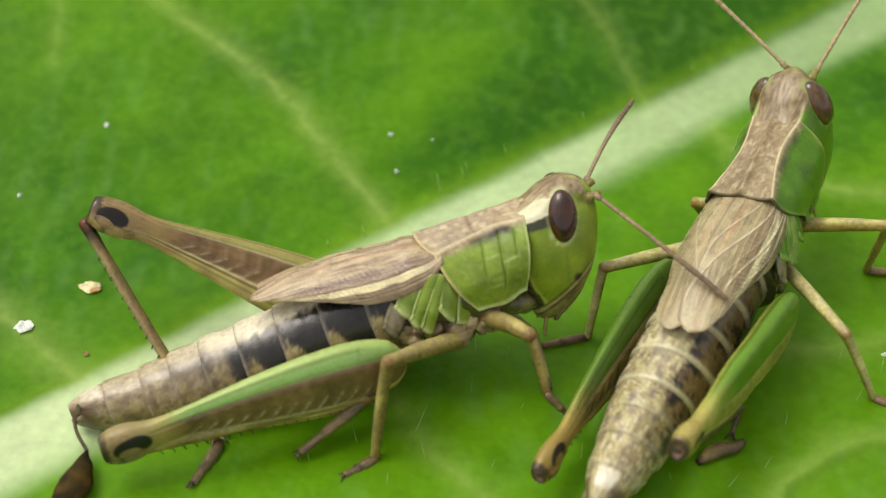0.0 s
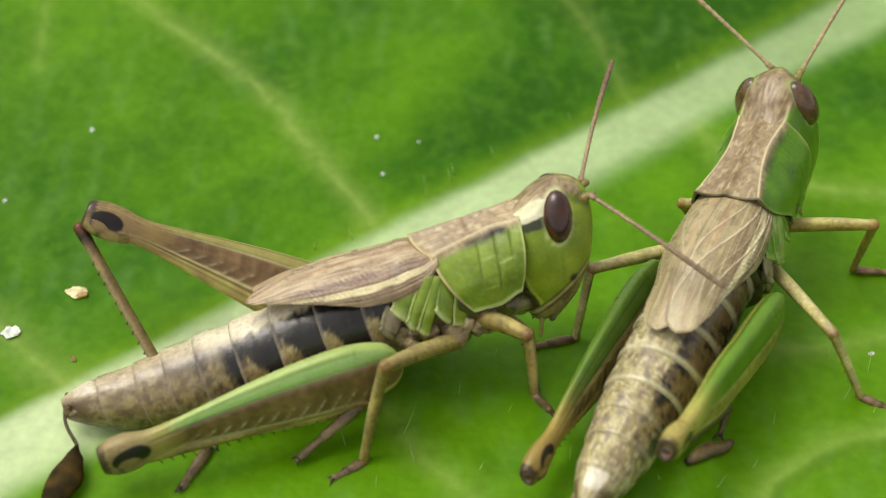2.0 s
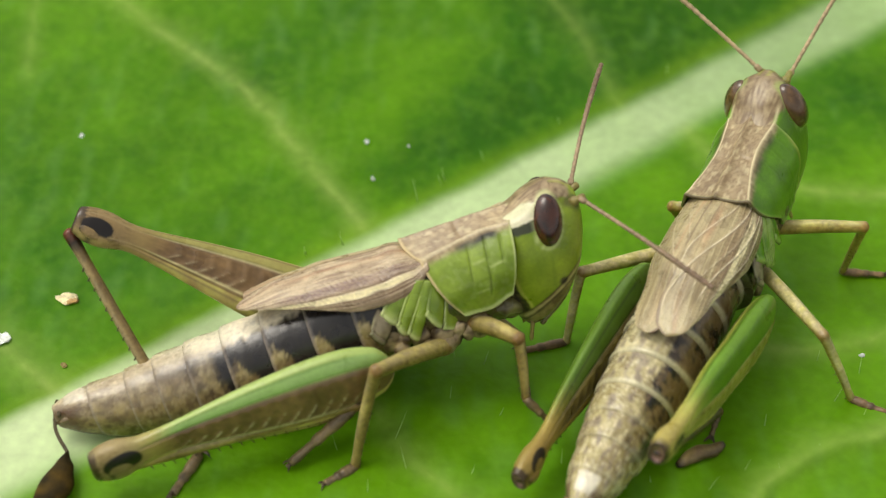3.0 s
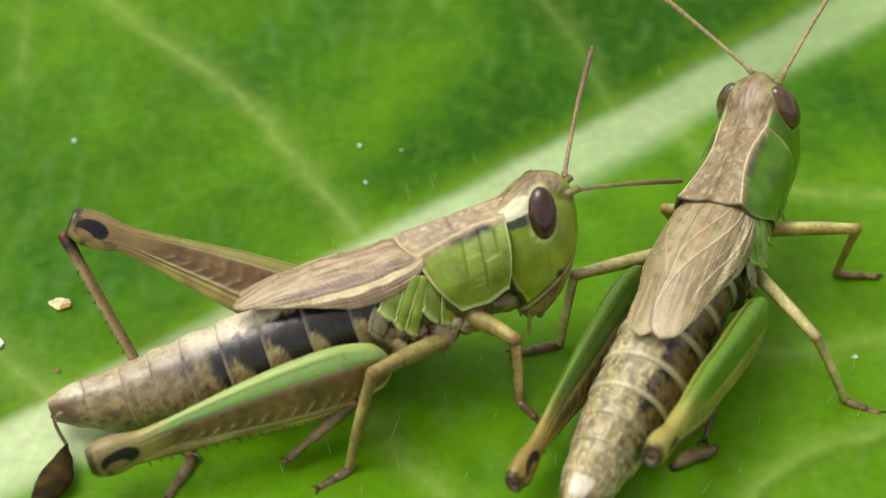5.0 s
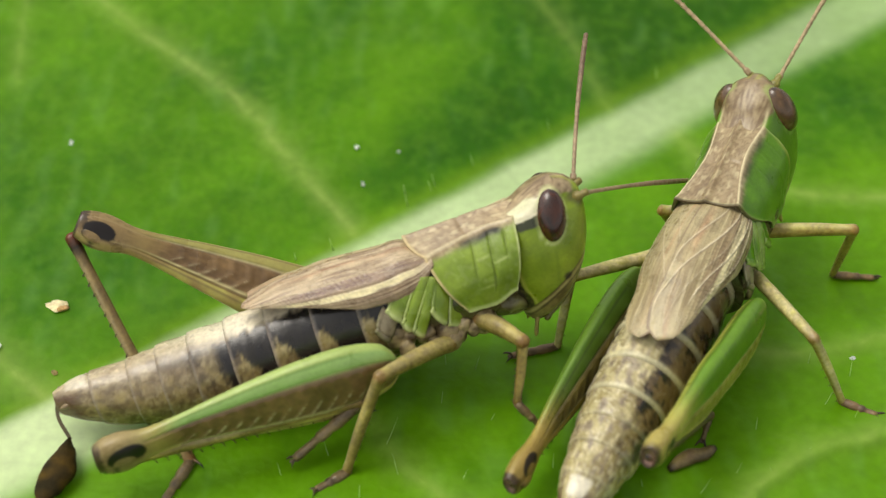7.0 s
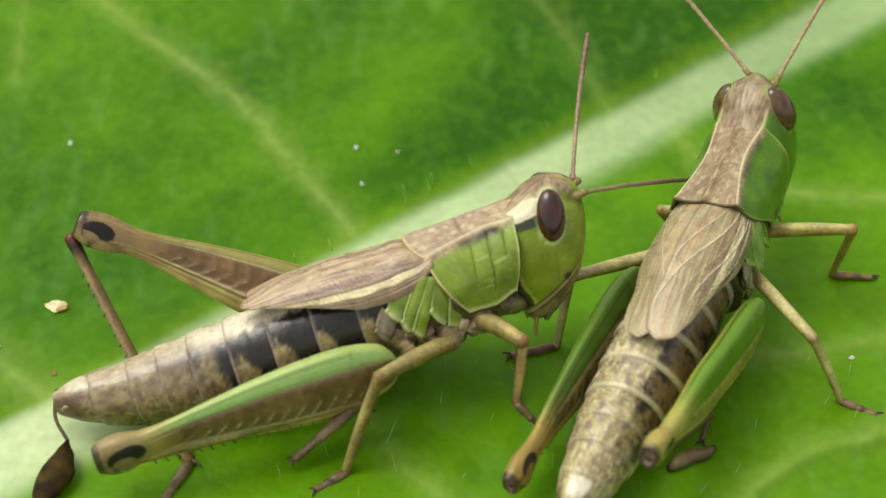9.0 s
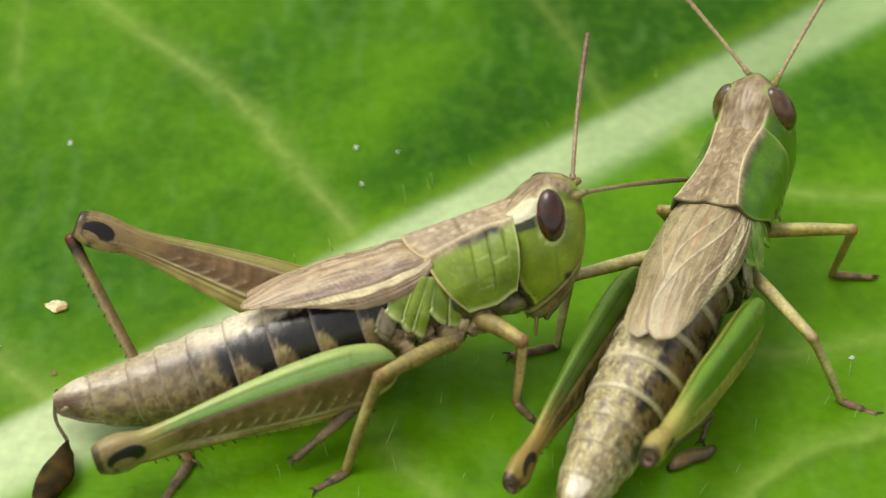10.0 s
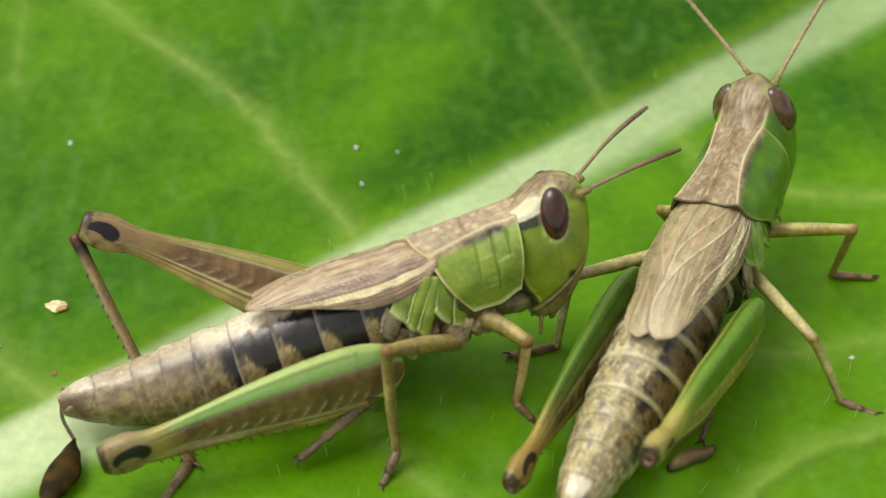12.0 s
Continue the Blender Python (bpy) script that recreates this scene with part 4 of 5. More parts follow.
def limb(name, root, p, q, r0, r1, lk, seed, up=(0, 0, 1), knob=0.12, n=14, dark_top=0.0):
    """A slim leg segment from p to q."""
    L = (Vector(q) - Vector(p)).length
    st = []
    for a in (80, 55, 30):
        c = math.cos(radians(a))
        st.append((-r0 * math.sin(radians(a)), r0 * c * (1 + knob), r0 * c * 1.08 * (1 + knob), 0, 0))
    for i in range(22):
        k = i / 21
        r = r0 + (r1 - r0) * k
        r *= 1 + knob * (math.exp(-(k / 0.07) ** 2) + 1.3 * math.exp(-((1 - k) / 0.06) ** 2)) + 0.12 * math.sin(k * math.pi) + 0.03 * grain(k * 9, seed, 0, 1.0, seed)
        st.append((k * L, r, r * 1.08, 0, 0.05 * math.sin(k * math.pi) * r0 * 4))
    for a in (30, 55, 80):
        c = math.cos(radians(a)) * (1 + knob * 1.3)
        st.append((L + r1 * math.sin(radians(a)), r1 * c, r1 * c * 1.08, 0, 0))
    v, f = tube(st, n)

    def col(x, y, z):
        n1, n2 = grain(x, y, z, 1.7, seed), grain(x, y, z, 6, seed)
        c = mix(lk["leg"], lk["leg_dark"], clamp(0.35 + 0.7 * n1 + 0.6 * n2))
        c = mix(c, lk["leg_dark"], 0.5 * (1 - step(0.02, 0.08, x / L)) + 0.6 * step(0.93, 0.99, x / L))
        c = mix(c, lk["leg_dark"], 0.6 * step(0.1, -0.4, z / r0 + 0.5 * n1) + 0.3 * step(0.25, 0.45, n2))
        n3 = grain(x * 0.35, y / r0 * 1.6, z / r0 * 1.6, 2.0, seed + 2)
        c = mix(c, MUD, 0.22 * step(0.10, 0.5, n3))
        # highlight along the top of the limb, painted in cream
        c = mix(c, CREAM, lk["leg_highlight"] * step(0.2, 0.8, z / r0 + 0.3 * n3) * clamp(0.7 + n2))
        c = mix(c, srgb(34, 24, 18), dark_top * (1 - step(0.05, 0.12, x / L + 0.05 * n1)))
        c = mix(c, srgb(124, 66, 34), 0.34 * (step(0.94, 0.985, x / L) + (1 - step(0.005, 0.04, x / L))))
        return mix(c, srgb(128, 54, 24), 0.6 * dark_top * (1 - step(-0.01, 0.008, x / L)))
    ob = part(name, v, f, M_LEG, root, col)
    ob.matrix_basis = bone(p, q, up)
    return ob


def spines(tibia, length, count, start, size, r, lk, rows=(-1, 1), sign=1):
    """Little spines along the edge of a shin, each of its own."""
    v, f = tube([(0, 0.16 * size, 0.16 * size), (0.5 * size, 0.11 * size, 0.11 * size), (size, 0.015, 0.015)], 6)
    first = None
    for k in range(count):
        for s in rows:
            if first is None:
                first = ob = part("spine", v, f, M_LEG, tibia, mix(lk["leg_dark"], BLACK, 0.55))
            else:
                ob = new("spine", first.data)
                ob.parent = tibia
            x = length * (start + (0.97 - start) * k / (count - 1))
            base = Vector((x, s * r * 0.5, sign * r * 0.8))
            ob.matrix_basis = bone(base, base + Vector((0.5, s * 0.35, sign * 0.9)), (0, 1, 0))


def foot(root, p, q, r, lk, seed, up=(0, 0, 1)):
    """A three-jointed foot with a pair of claws."""
    L = (Vector(q) - Vector(p)).length
    st = []
    for a, b, s in ((0.0, 0.44, 1.0), (0.44, 0.62, 0.9), (0.62, 0.97, 0.72)):
        for k, w in ((0.02, 0.82), (0.3, 0.92), (0.75, 1.0), (0.96, 0.85)):
            st.append(((a + (b - a) * k) * L, r * w * s, r * w * s * 0.95, 0, -0.2 * r * w))
    v, f = tube(st, 12)
    ob = part("foot", v, f, M_LEG, root, lambda x, y, z: mix(lk["foot"], BLACK, clamp(0.10 + 0.8 * grain(x, y, z, 4, seed) + 0.15 * math.sin(x / L * 14))))
    ob.matrix_basis = bone(p, q, up)
    for s in (-1, 1):
        cv, cf = tube([(0.0, 0.055, 0.055), (0.12, 0.05, 0.05, s * 0.06, 0.03), (0.24, 0.035, 0.035, s * 0.13, 0.0), (0.31, 0.01, 0.01, s * 0.16, -0.09)], 8)
        c = part("claw", cv, cf, M_LEG, ob, mix(MUD, BLACK, 0.6))
        c.matrix_basis = Matrix.Translation((L * 0.94 * MM, s * 0.3 * r * MM, 0))
    pad, pf = ball(L * 0.99, 0, -0.03, 0.10, 0.09, 0.06, 8, 10)
    part("pad", pad, pf, M_LEG, ob, mix(lk["foot"], BLACK, 0.5))
    return ob


def antenna(root, length, curl, lk, seed):
    """Some two dozen short joints on a gentle arc, along x."""
    st = []
    joints = 22
    for k in range(joints):
        for j, w in ((0.03, 0.82), (0.3, 1.0), (0.8, 1.04), (0.98, 0.84)):
            q = (k + j) / joints
            r = (0.12 if k == 0 else 0.080 + 0.026 * step(0.3, 0.75, q) - 0.02 * step(0.9, 1, q)) * w
            if k == joints - 1 and j > 0.9:
                r *= 0.4
            st.append((length * q, r, r * 0.92, 0, curl * math.sin(q * math.pi) * length))
    v, f = tube(st, 10)

    def col(x, y, z):
        q = x / length
        c = mix(lk["antenna"], lk["antenna_tip"], step(0.25, 0.9, q))
        return mix(c, MUD, 0.35 * (0.5 + 0.5 * math.cos(q * joints * 2 * math.pi)))
    return part("antenna", v, f, M_LEG, root, col)


def grasshopper(lk, label, m, seed):
    """The body, in its own space: x to the head, y to its left, z up; the root stands at the thorax."""
    root = tagged(new("grasshopper", None), label, "grasshopper", "grasshoppers on the leaf")
    root.matrix_basis = m
    ab = build_abdomen(root, lk, seed)
    build_thorax(root, lk, seed)
    build_pronotum(root, lk, seed)
    build_head(root, lk, seed)
    build_wings(root, lk, seed)
    # the fore body may lean over to one side
    lean = Matrix.Translation((0, 0, 2.5 * MM)) @ Matrix.Rotation(radians(lk["lean"]), 4, "X") @ Matrix.Translation((0, 0, -2.5 * MM))
    for ob in root.children:
        if ob != ab and not ob.name.startswith("hip"):
            ob.matrix_basis = lean @ ob.matrix_basis
    return root, ab


def slim_leg(root, hip, knee, ankle, toe, r, lk, seed, up=(0, 0, 1), stout=1.0):
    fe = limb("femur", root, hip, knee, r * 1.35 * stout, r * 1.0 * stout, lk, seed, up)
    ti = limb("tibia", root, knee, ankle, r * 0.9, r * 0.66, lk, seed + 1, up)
    L = (Vector(ankle) - Vector(knee)).length
    spines(ti, L, 5, 0.45, 0.10, r * 0.8, lk, sign=-1)
    ft = foot(root, ankle, toe, r * 0.98, lk, seed, up)
    return {"hip": Vector(hip), "knee": Vector(knee), "ankle": Vector(ankle), "toe": Vector(toe), "femur": fe, "tibia": ti, "foot": ft, "up": Vector(up)}


def jump_leg(root, hip, knee, shin, ankle, toe, lk, seed, up, fold=False, shin_up=None, shade=None, foot_r=0.24):
    shin_up = shin_up or up
    L = (Vector(knee) - Vector(hip)).length
    v, f, cols = hind_femur(L, lk, seed)
    fe = part("femur", v, f, M_FEMUR, root, cols, lk["femur_label"])
    fe.matrix_basis = bone(hip, knee, up)
    k = lk["knee_size"]
    for sy in (-1, 1):
        v, f = ball(L * 0.972, sy * 0.30 * k, -0.36 * k, 0.50 * k, 0.15 * k, 0.27 * k, 12, 18, -0.12)
        part("knee_lobe", v, f, M_LEG, fe, lambda x, y, z: mix(mix(lk["knee_tone"], MUD, clamp(0.25 + grain(x, y, z, 3.0, seed))), srgb(34, 26, 20), 0.9 * step(L * 0.972 + 0.25 * k, L * 0.972 + 0.45 * k, x)))
    v, f = ball(L * 1.004, 0, -0.20 * k, 0.20 * k, 0.34 * k, 0.17 * k, 10, 16)
    part("knee_hinge", v, f, M_EYE, fe, lambda x, y, z: mix(srgb(30, 20, 14), srgb(132, 58, 22), lk["shin_top"] * step(-0.1, 0.15, y)))
    slim = 0.72 if shade else lk["shin"]
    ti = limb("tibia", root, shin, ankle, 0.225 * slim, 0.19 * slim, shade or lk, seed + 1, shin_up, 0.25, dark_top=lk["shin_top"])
    L2 = (Vector(ankle) - Vector(shin)).length
    spines(ti, L2, 19, 0.15, 0.21 * slim, 0.23 * slim, lk, sign=-1 if fold else 1)
    sv, sf = tube([(0, 0.065, 0.065), (0.25, 0.055, 0.055, 0, 0.03), (0.48, 0.035, 0.035, 0, 0.02), (0.62, 0.008, 0.008, 0, -0.05)], 8)
    for a in () if shade else (-40, 40, 130, 230):
        sp = part("spur", sv, sf, M_LEG, ti, lambda x, y, z: mix(MUD, BLACK, step(0.15, 0.5, x)))
        sp.matrix_basis = Matrix.Translation((L2 * MM, 0, 0)) @ Matrix.Rotation(radians(a), 4, "X") @ Matrix.Translation((0, 0, 0.12 * MM)) @ Matrix.Rotation(radians(-38), 4, "Y")
    ft = foot(root, ankle, toe, foot_r, shade or lk, seed, up)
    return {"hip": Vector(hip), "knee": Vector(knee), "shin": Vector(shin), "ankle": Vector(ankle), "toe": Vector(toe), "femur": fe, "tibia": ti, "foot": ft, "up": Vector(up), "shin_up": Vector(shin_up)}


def build_sole(root, p, q, lk):
    """The last, flattened joint of a foot that lies sideways on the leaf."""
    L = (Vector(q) - Vector(p)).length
    v, f = tube([(L * k / 16, 0.30 * math.sin(math.pi * (0.06 + 0.88 * k / 16)) ** 0.6, 0.24 * math.sin(math.pi * (0.06 + 0.88 * k / 16)) ** 0.6, 0.06 * math.sin(k * 0.5), 0.03 * math.sin(k * 1.1)) for k in range(17)], 16)
    ob = part("foot_joint", v, f, M_LEG, root, lambda x, y, z: mix(mix(srgb(124, 108, 66), MUD, clamp(0.3 + grain(x, y, z, 3.0, 4.0))), srgb(40, 30, 20), step(0.36, 0.5, abs(x / L - 0.5)) + 0.5 * step(0.1, 0.28, y)))
    ob.matrix_basis = bone(p, q)


def hind_bowed(q, side):
    """Hind edge of the pronotum: x over its disc (side -1) and down its lobes (side 1)."""
    return -1.30 + 0.5 * q * q if side < 0 else -0.80 + 0.5 * q + 0.45 * q * q


def hind_straight(q, side):
    return -1.40 + 0.12 * q * q if side < 0 else -1.28 + 1.35 * step(0.15, 1.0, q)


BROWN = {
    "back": srgb(198, 182, 152), "back_dark": srgb(140, 120, 96), "flank": srgb(168, 150, 98), "flank_dark": srgb(108, 92, 58),
    "painted_shine": 0.95, "dark": 0.97, "dark_low": 84, "dark_high": 25, "dark_end": -9.6, "bend": 0.0, "tail_white": 0.4,
    "vein_dark": 1.0, "groove": 0.8, "keel_z": 2.66, "keel_fall": 0.46, "roof": 0.24, "roof_rise": 0.34, "roof_round": 1.5, "keel_wide": 1.0, "wing_rise": 0.10, "root_dip": 0.15, "wing_flat": 0.20, "wing_noise": 1.4, "vein_run": 0.55, "slant": 0.25, "far_wing": 6.6, "tip_wide": 0.0, "tip_lap": 0.0, "front_drop": 0.06, "head_w": 1.0, "femur_tall": 1.10, "sag": 0.0, "late": 0.0, "chevron": 0.6, "dark_hem": 0.0, "hem_at": 0.968, "hem_tone": srgb(196, 172, 124), "lean": 0.0, "roll_shift": 0.0, "fleck": 0.15, "dots": 0.22, "ring_cut": 1.0, "vein_pale": 0.35, "streak": 0.25, "leg_highlight": 0.22, "smoke": 0.85, "patch": srgb(20, 19, 23), "hem": 0.75, "hem_from": 0.925, "hem_rear": 1.0, "seam": srgb(168, 156, 146), "hind": hind_bowed, "disc_rear": 1.04, "wing_band": 0.85, "keel_top": srgb(186, 184, 92), "green_to": 0.70, "knee_size": 1.00, "shin_top": 0.3, "shin": 1.0, "knee_mark": 1.0, "mark_low": 0.0, "mark_back": 0.20, "knee_tone": srgb(140, 120, 84), "top_from": 0.58, "keel_line": 0.94, "crest": 0.0, "knee_cap": srgb(110, 92, 84),
    "belly": srgb(100, 86, 62), "side": srgb(132, 156, 50), "side_dark": srgb(94, 120, 22), "face": srgb(132, 154, 34), "rim": srgb(206, 216, 150),
    "disc": srgb(180, 160, 124), "disc_dark": srgb(122, 100, 74), "keel": 0.35, "keel_dark": 0.95, "band": True,
    "eye_bulge": 0.47, "eye_y": 1.03, "eye": srgb(88, 40, 18), "eye_dark": srgb(26, 14, 8), "eye_label": "glossy dark brown compound eye",
    "wing_lilac": srgb(112, 84, 82), "wing_dark_line": srgb(98, 66, 46), "wing_blush": srgb(186, 142, 104), "wing": srgb(196, 176, 142), "wing_dark": srgb(134, 110, 86), "wing_vein": srgb(112, 84, 62), "stripe": srgb(242, 230, 180),
    "leg": srgb(168, 154, 82), "leg_dark": srgb(110, 92, 46), "foot": srgb(126, 108, 76),
    "femur": srgb(132, 104, 66), "femur_dark": srgb(90, 68, 42), "femur_top": srgb(160, 194, 118), "femur_top2": srgb(136, 174, 86), "femur_low": srgb(186, 184, 92),
    "femur_label": "jumping leg femur with green upper edge and brown ribbed face", "knee": 0.18, "antenna": srgb(160, 138, 108), "antenna_tip": srgb(126, 102, 82)}
GREEN = dict(BROWN)
GREEN.update({
    "back": srgb(186, 176, 130), "back_dark": srgb(142, 126, 82), "flank": srgb(190, 172, 116), "flank_dark": srgb(138, 118, 70),
    "painted_shine": 0.1, "dark": 0.85, "dark_low": 108, "dark_high": 36, "dark_end": -11.4, "bend": 0.45, "tail_white": 0.75,
    "vein_dark": 1.0, "groove": 0.25, "keel_z": 2.72, "keel_fall": 0.14, "roof": 0.14, "roof_rise": 0.0, "roof_round": 1.0, "keel_wide": 0.45, "wing_rise": 0.0, "root_dip": 0.0, "wing_flat": 0.0, "wing_noise": 0.6, "vein_run": 0.75, "slant": 1.0, "far_wing": 6.88, "tip_wide": 0.22, "tip_lap": 0.25, "front_drop": 0.08, "femur_tall": 1.10, "sag": 0.40, "late": 0.25, "chevron": 0.15, "head_w": 1.0, "dark_hem": 0.4, "hem_at": 0.976, "hem_tone": srgb(70, 48, 30), "lean": -10.0, "roll_shift": 14.0, "fleck": 0.5, "dots": 0.28, "ring_cut": 0.2, "vein_pale": 1.0, "streak": 0.55, "leg_highlight": 0.6, "smoke": 0.5, "patch": srgb(98, 74, 46), "hem": 0.68, "hem_from": 0.83, "hem_rear": 0.35, "seam": srgb(206, 200, 162), "hind": hind_straight, "disc_rear": 1.22, "wing_band": 0.6, "keel_top": srgb(120, 160, 50), "green_to": 0.6, "knee_size": 0.82, "knee_mark": 0.72, "knee_tone": srgb(176, 158, 86), "top_from": 0.26, "keel_line": 0.80, "crest": 0.85, "knee_cap": srgb(136, 104, 92),
    "side": srgb(92, 140, 22), "side_dark": srgb(60, 104, 8), "face": srgb(100, 144, 28),
    "disc": srgb(164, 146, 110), "disc_dark": srgb(118, 96, 68), "keel": 0.95, "keel_dark": 0.55, "band": False,
    "eye_bulge": 0.55, "eye_y": 1.07, "eye": srgb(116, 86, 50), "eye_dark": srgb(60, 42, 26), "eye_label": "glossy brown compound eye",
    "wing": srgb(184, 170, 128), "wing_dark": srgb(128, 110, 76), "wing_lilac": srgb(128, 98, 72), "rim": srgb(150, 178, 90),
    "leg": srgb(182, 176, 88), "leg_dark": srgb(132, 112, 46), "foot": srgb(130, 104, 72),
    "femur": srgb(158, 156, 66), "femur_dark": srgb(116, 116, 42), "femur_top": srgb(98, 142, 30), "femur_top2": srgb(60, 98, 14), "femur_low": srgb(176, 160, 70),
    "femur_label": "jumping leg femur, green above and yellowish below", "knee": 0.15, "antenna": srgb(190, 168, 130), "antenna_tip": srgb(170, 144, 108)})


def rest_pose(o, roll, pitch, yaw):
    return pose(o[0] * MM, o[1] * MM, o[2] * MM, roll, -pitch, yaw)


REST_A = rest_pose((0.53, -3.97, 3.70), -22, 12, 14)
REST_B = rest_pose((10.44, -0.13, 3.60), -6.3, 9.3, 65.4)

hopper, hopper_abdomen = grasshopper(BROWN, "brown-backed grasshopper with green flanks standing on the leaf", REST_A, 1.0)
A_FORE = slim_leg(hopper, (0.45, -1.30, -0.58), (1.58, -2.80, -1.20), (0.72, -3.00, -3.28), (1.37, -3.30, -4.52), 0.185, BROWN, 3.0, (1, 0, 0.4), 1.2)
A_MID = slim_leg(hopper, (-0.86, -1.50, -1.00), (-3.52, -3.60, -0.33), (-5.74, -3.10, -3.72), (-6.97, -3.69, -3.68), 0.22, BROWN, 4.0)
A_HIND = jump_leg(hopper, (-2.80, -2.30, -0.72), (-13.35, -3.20, -0.06), (-13.12, -2.95, -0.60), (-4.47, -2.45, -1.60), (-7.46, -2.90, -2.75), BROWN, 5.0, (0, -0.35, 1), True)
FAR_SIDE = dict(BROWN)
FAR_SIDE.update({"femur_tall": 0.98, "chevron": 0.32, "mark_back": -0.20, "knee_size": 0.95, "shin_top": 1.0, "shin": 0.84, "knee_mark": 0.86, "mark_low": 0.20, "knee_tone": srgb(150, 126, 84), "femur_top": srgb(168, 168, 92), "femur_top2": srgb(140, 120, 66), "leg": srgb(142, 122, 72), "leg_dark": srgb(98, 80, 44), "knee_cap": srgb(90, 52, 34), "knee": 0.7,
                 "femur_label": "jumping leg femur with brown ribbed inner face and dark knee"})
A_FAR_HIND = jump_leg(hopper, (-2.80, 1.75, -1.66), (-11.85, 2.60, 6.02), (-12.56, 2.7, 5.66), (-10.93, -1.70, -2.08), (-12.12, -3.32, -2.43), FAR_SIDE, 6.0, (-0.5, 0.3, 1), False, (-1, -0.15, 0))
A_FAR_FORE = slim_leg(hopper, (0.49, 1.20, -0.85), (1.62, 0.20, -2.72), (1.00, -0.70, -4.10), (0.90, -1.60, -4.35), 0.12, BROWN, 7.0, (1, 0, 0.4))
A_FAR_MID = slim_leg(hopper, (-0.80, 1.50, -0.81), (-2.6, 2.9, -0.30), (-3.0, 2.2, -2.75), (-4.2, 2.6, -2.85), 0.26, BROWN, 8.0)
A_ANT_FAR = antenna(hopper, 6.2, 0.03, BROWN, 1.0)
A_ANT_NEAR = antenna(hopper, 5.95, 0.012, BROWN, 2.0)

other, other_abdomen = grasshopper(GREEN, "tan-backed grasshopper with bright green flanks and hind legs", REST_B, 9.0)
slim_leg(other, (0.30, -1.30, -0.50), (1.24, -4.70, -0.30), (1.78, -3.73, -4.00), (2.29, -5.28, -4.23), 0.185, GREEN, 3.0, (1, 0, 0.4))
slim_leg(other, (-1.30, -1.40, -0.70), (-4.36, -4.93, 0.30), (-4.40, -5.94, -3.08), (-4.53, -7.32, -3.18), 0.185, GREEN, 4.0)
# brown foot; the shin's colours are darkened for the shade under the femur
DUSKY = dict(GREEN)
DUSKY.update({"leg": srgb(92, 80, 46), "leg_dark": srgb(66, 54, 30), "leg_highlight": 0.1, "foot": srgb(104, 90, 54)})
jump_leg(other, (-3.35, -2.52, -0.52), (-11.75, -1.80, 2.45), (-11.6, -1.85, 1.95), (-7.30, -2.00, -1.70), (-8.25, -2.03, -1.98), GREEN, 5.0, (0, -0.14, 1), True, None, DUSKY, 0.14)
build_sole(other, (-8.40, -2.58, -1.90), (-9.90, -1.36, -1.58), DUSKY)
# left jumping leg: the same palette with shade painted into its colours
SHADY = dict(GREEN)
SHADY.update({"crest": 0.0, "late": 0.0, "sag": 0.0, "femur_tall": 0.92, "knee_tone": srgb(146, 122, 64), "leg": srgb(168, 146, 72), "femur_top": srgb(84, 118, 30), "femur_top2": srgb(52, 82, 16), "femur": srgb(132, 122, 58), "femur_dark": srgb(84, 76, 32), "top_from": 0.30, "femur_label": "jumping leg femur, green darkened to olive by painted shade, with a pale seam"})
jump_leg(other, (-2.90, 2.00, -0.58), (-13.45, 2.68, 1.05), (-13.4, 2.85, 0.6), (-6.0, 2.3, -1.0), (-4.8, 2.8, -1.6), SHADY, 6.0, (0, 0.25, 1), True)
slim_leg(other, (-1.30, 1.30, -0.70), (-4.67, 4.12, 0.80), (-6.01, 4.48, -1.92), (-7.20, 5.90, -1.58), 0.195, GREEN, 7.0)
slim_leg(other, (0.30, 1.20, -0.5), (0.10, 2.45, -0.30), (0.75, 1.9, -2.9), (1.5, 1.9, -3.5), 0.18, GREEN, 8.0, (1, 0, 0.4))
other_abdomen.matrix_basis = Matrix.Translation((-2.0 * 0.06 * MM, 0, 0)) @ Matrix.Diagonal((0.94, 1, 1, 1))
B_ANT_LEFT = antenna(other, 7.0, 0.02, GREEN, 3.0)
B_ANT_RIGHT = antenna(other, 7.0, 0.02, GREEN, 4.0)
B_ANT_RIGHT.matrix_basis = bone((5.25, -0.52, 2.45), (7.88, -1.61, 4.50))


# ---- crumbs, flakes and a dropping on the leaf ----
def crumb(name, x, y, size, colour, label, category, seed, flat=0.6, group=""):
    v, f = ball(0, 0, 0, size, size * 0.8, size * flat, 12, 16)
    v = [tuple(c * (1 + 0.65 * grain(*p, 1.1 / size, seed) + 0.25 * grain(*p, 2.6 / size, seed + 5)) for c in p) for p in v]
    ob = part(name, v, f, M_CRUMB, None, lambda a, b, c: mix(colour, MUD, 0.6 * clamp(0.05 + 1.0 * grain(a, b, c, 1.4 / size, seed))))
    ob.matrix_basis = pose(x * MM, y * MM, (leaf_height(x, y) + size * flat * 0.6) * MM, 0, 0, seed * 47)
    return tagged(ob, label, category, group)


for x, y, size, seed in ((-15.50, 7.23, 0.10, 1.0), (-3.65, 7.63, 0.10, 2.0), (-3.33, 5.50, 0.10, 3.0), (15.26, -4.09, 0.10, 4.0), (-1.9, 7.5, 0.06, 5.0), (-18.35, 3.05, 0.09, 6.0)):
    crumb("speck", x, y, size, srgb(236, 240, 236), "tiny white speck of dust on the leaf", "speck", seed, 0.7, "white specks on the leaf")
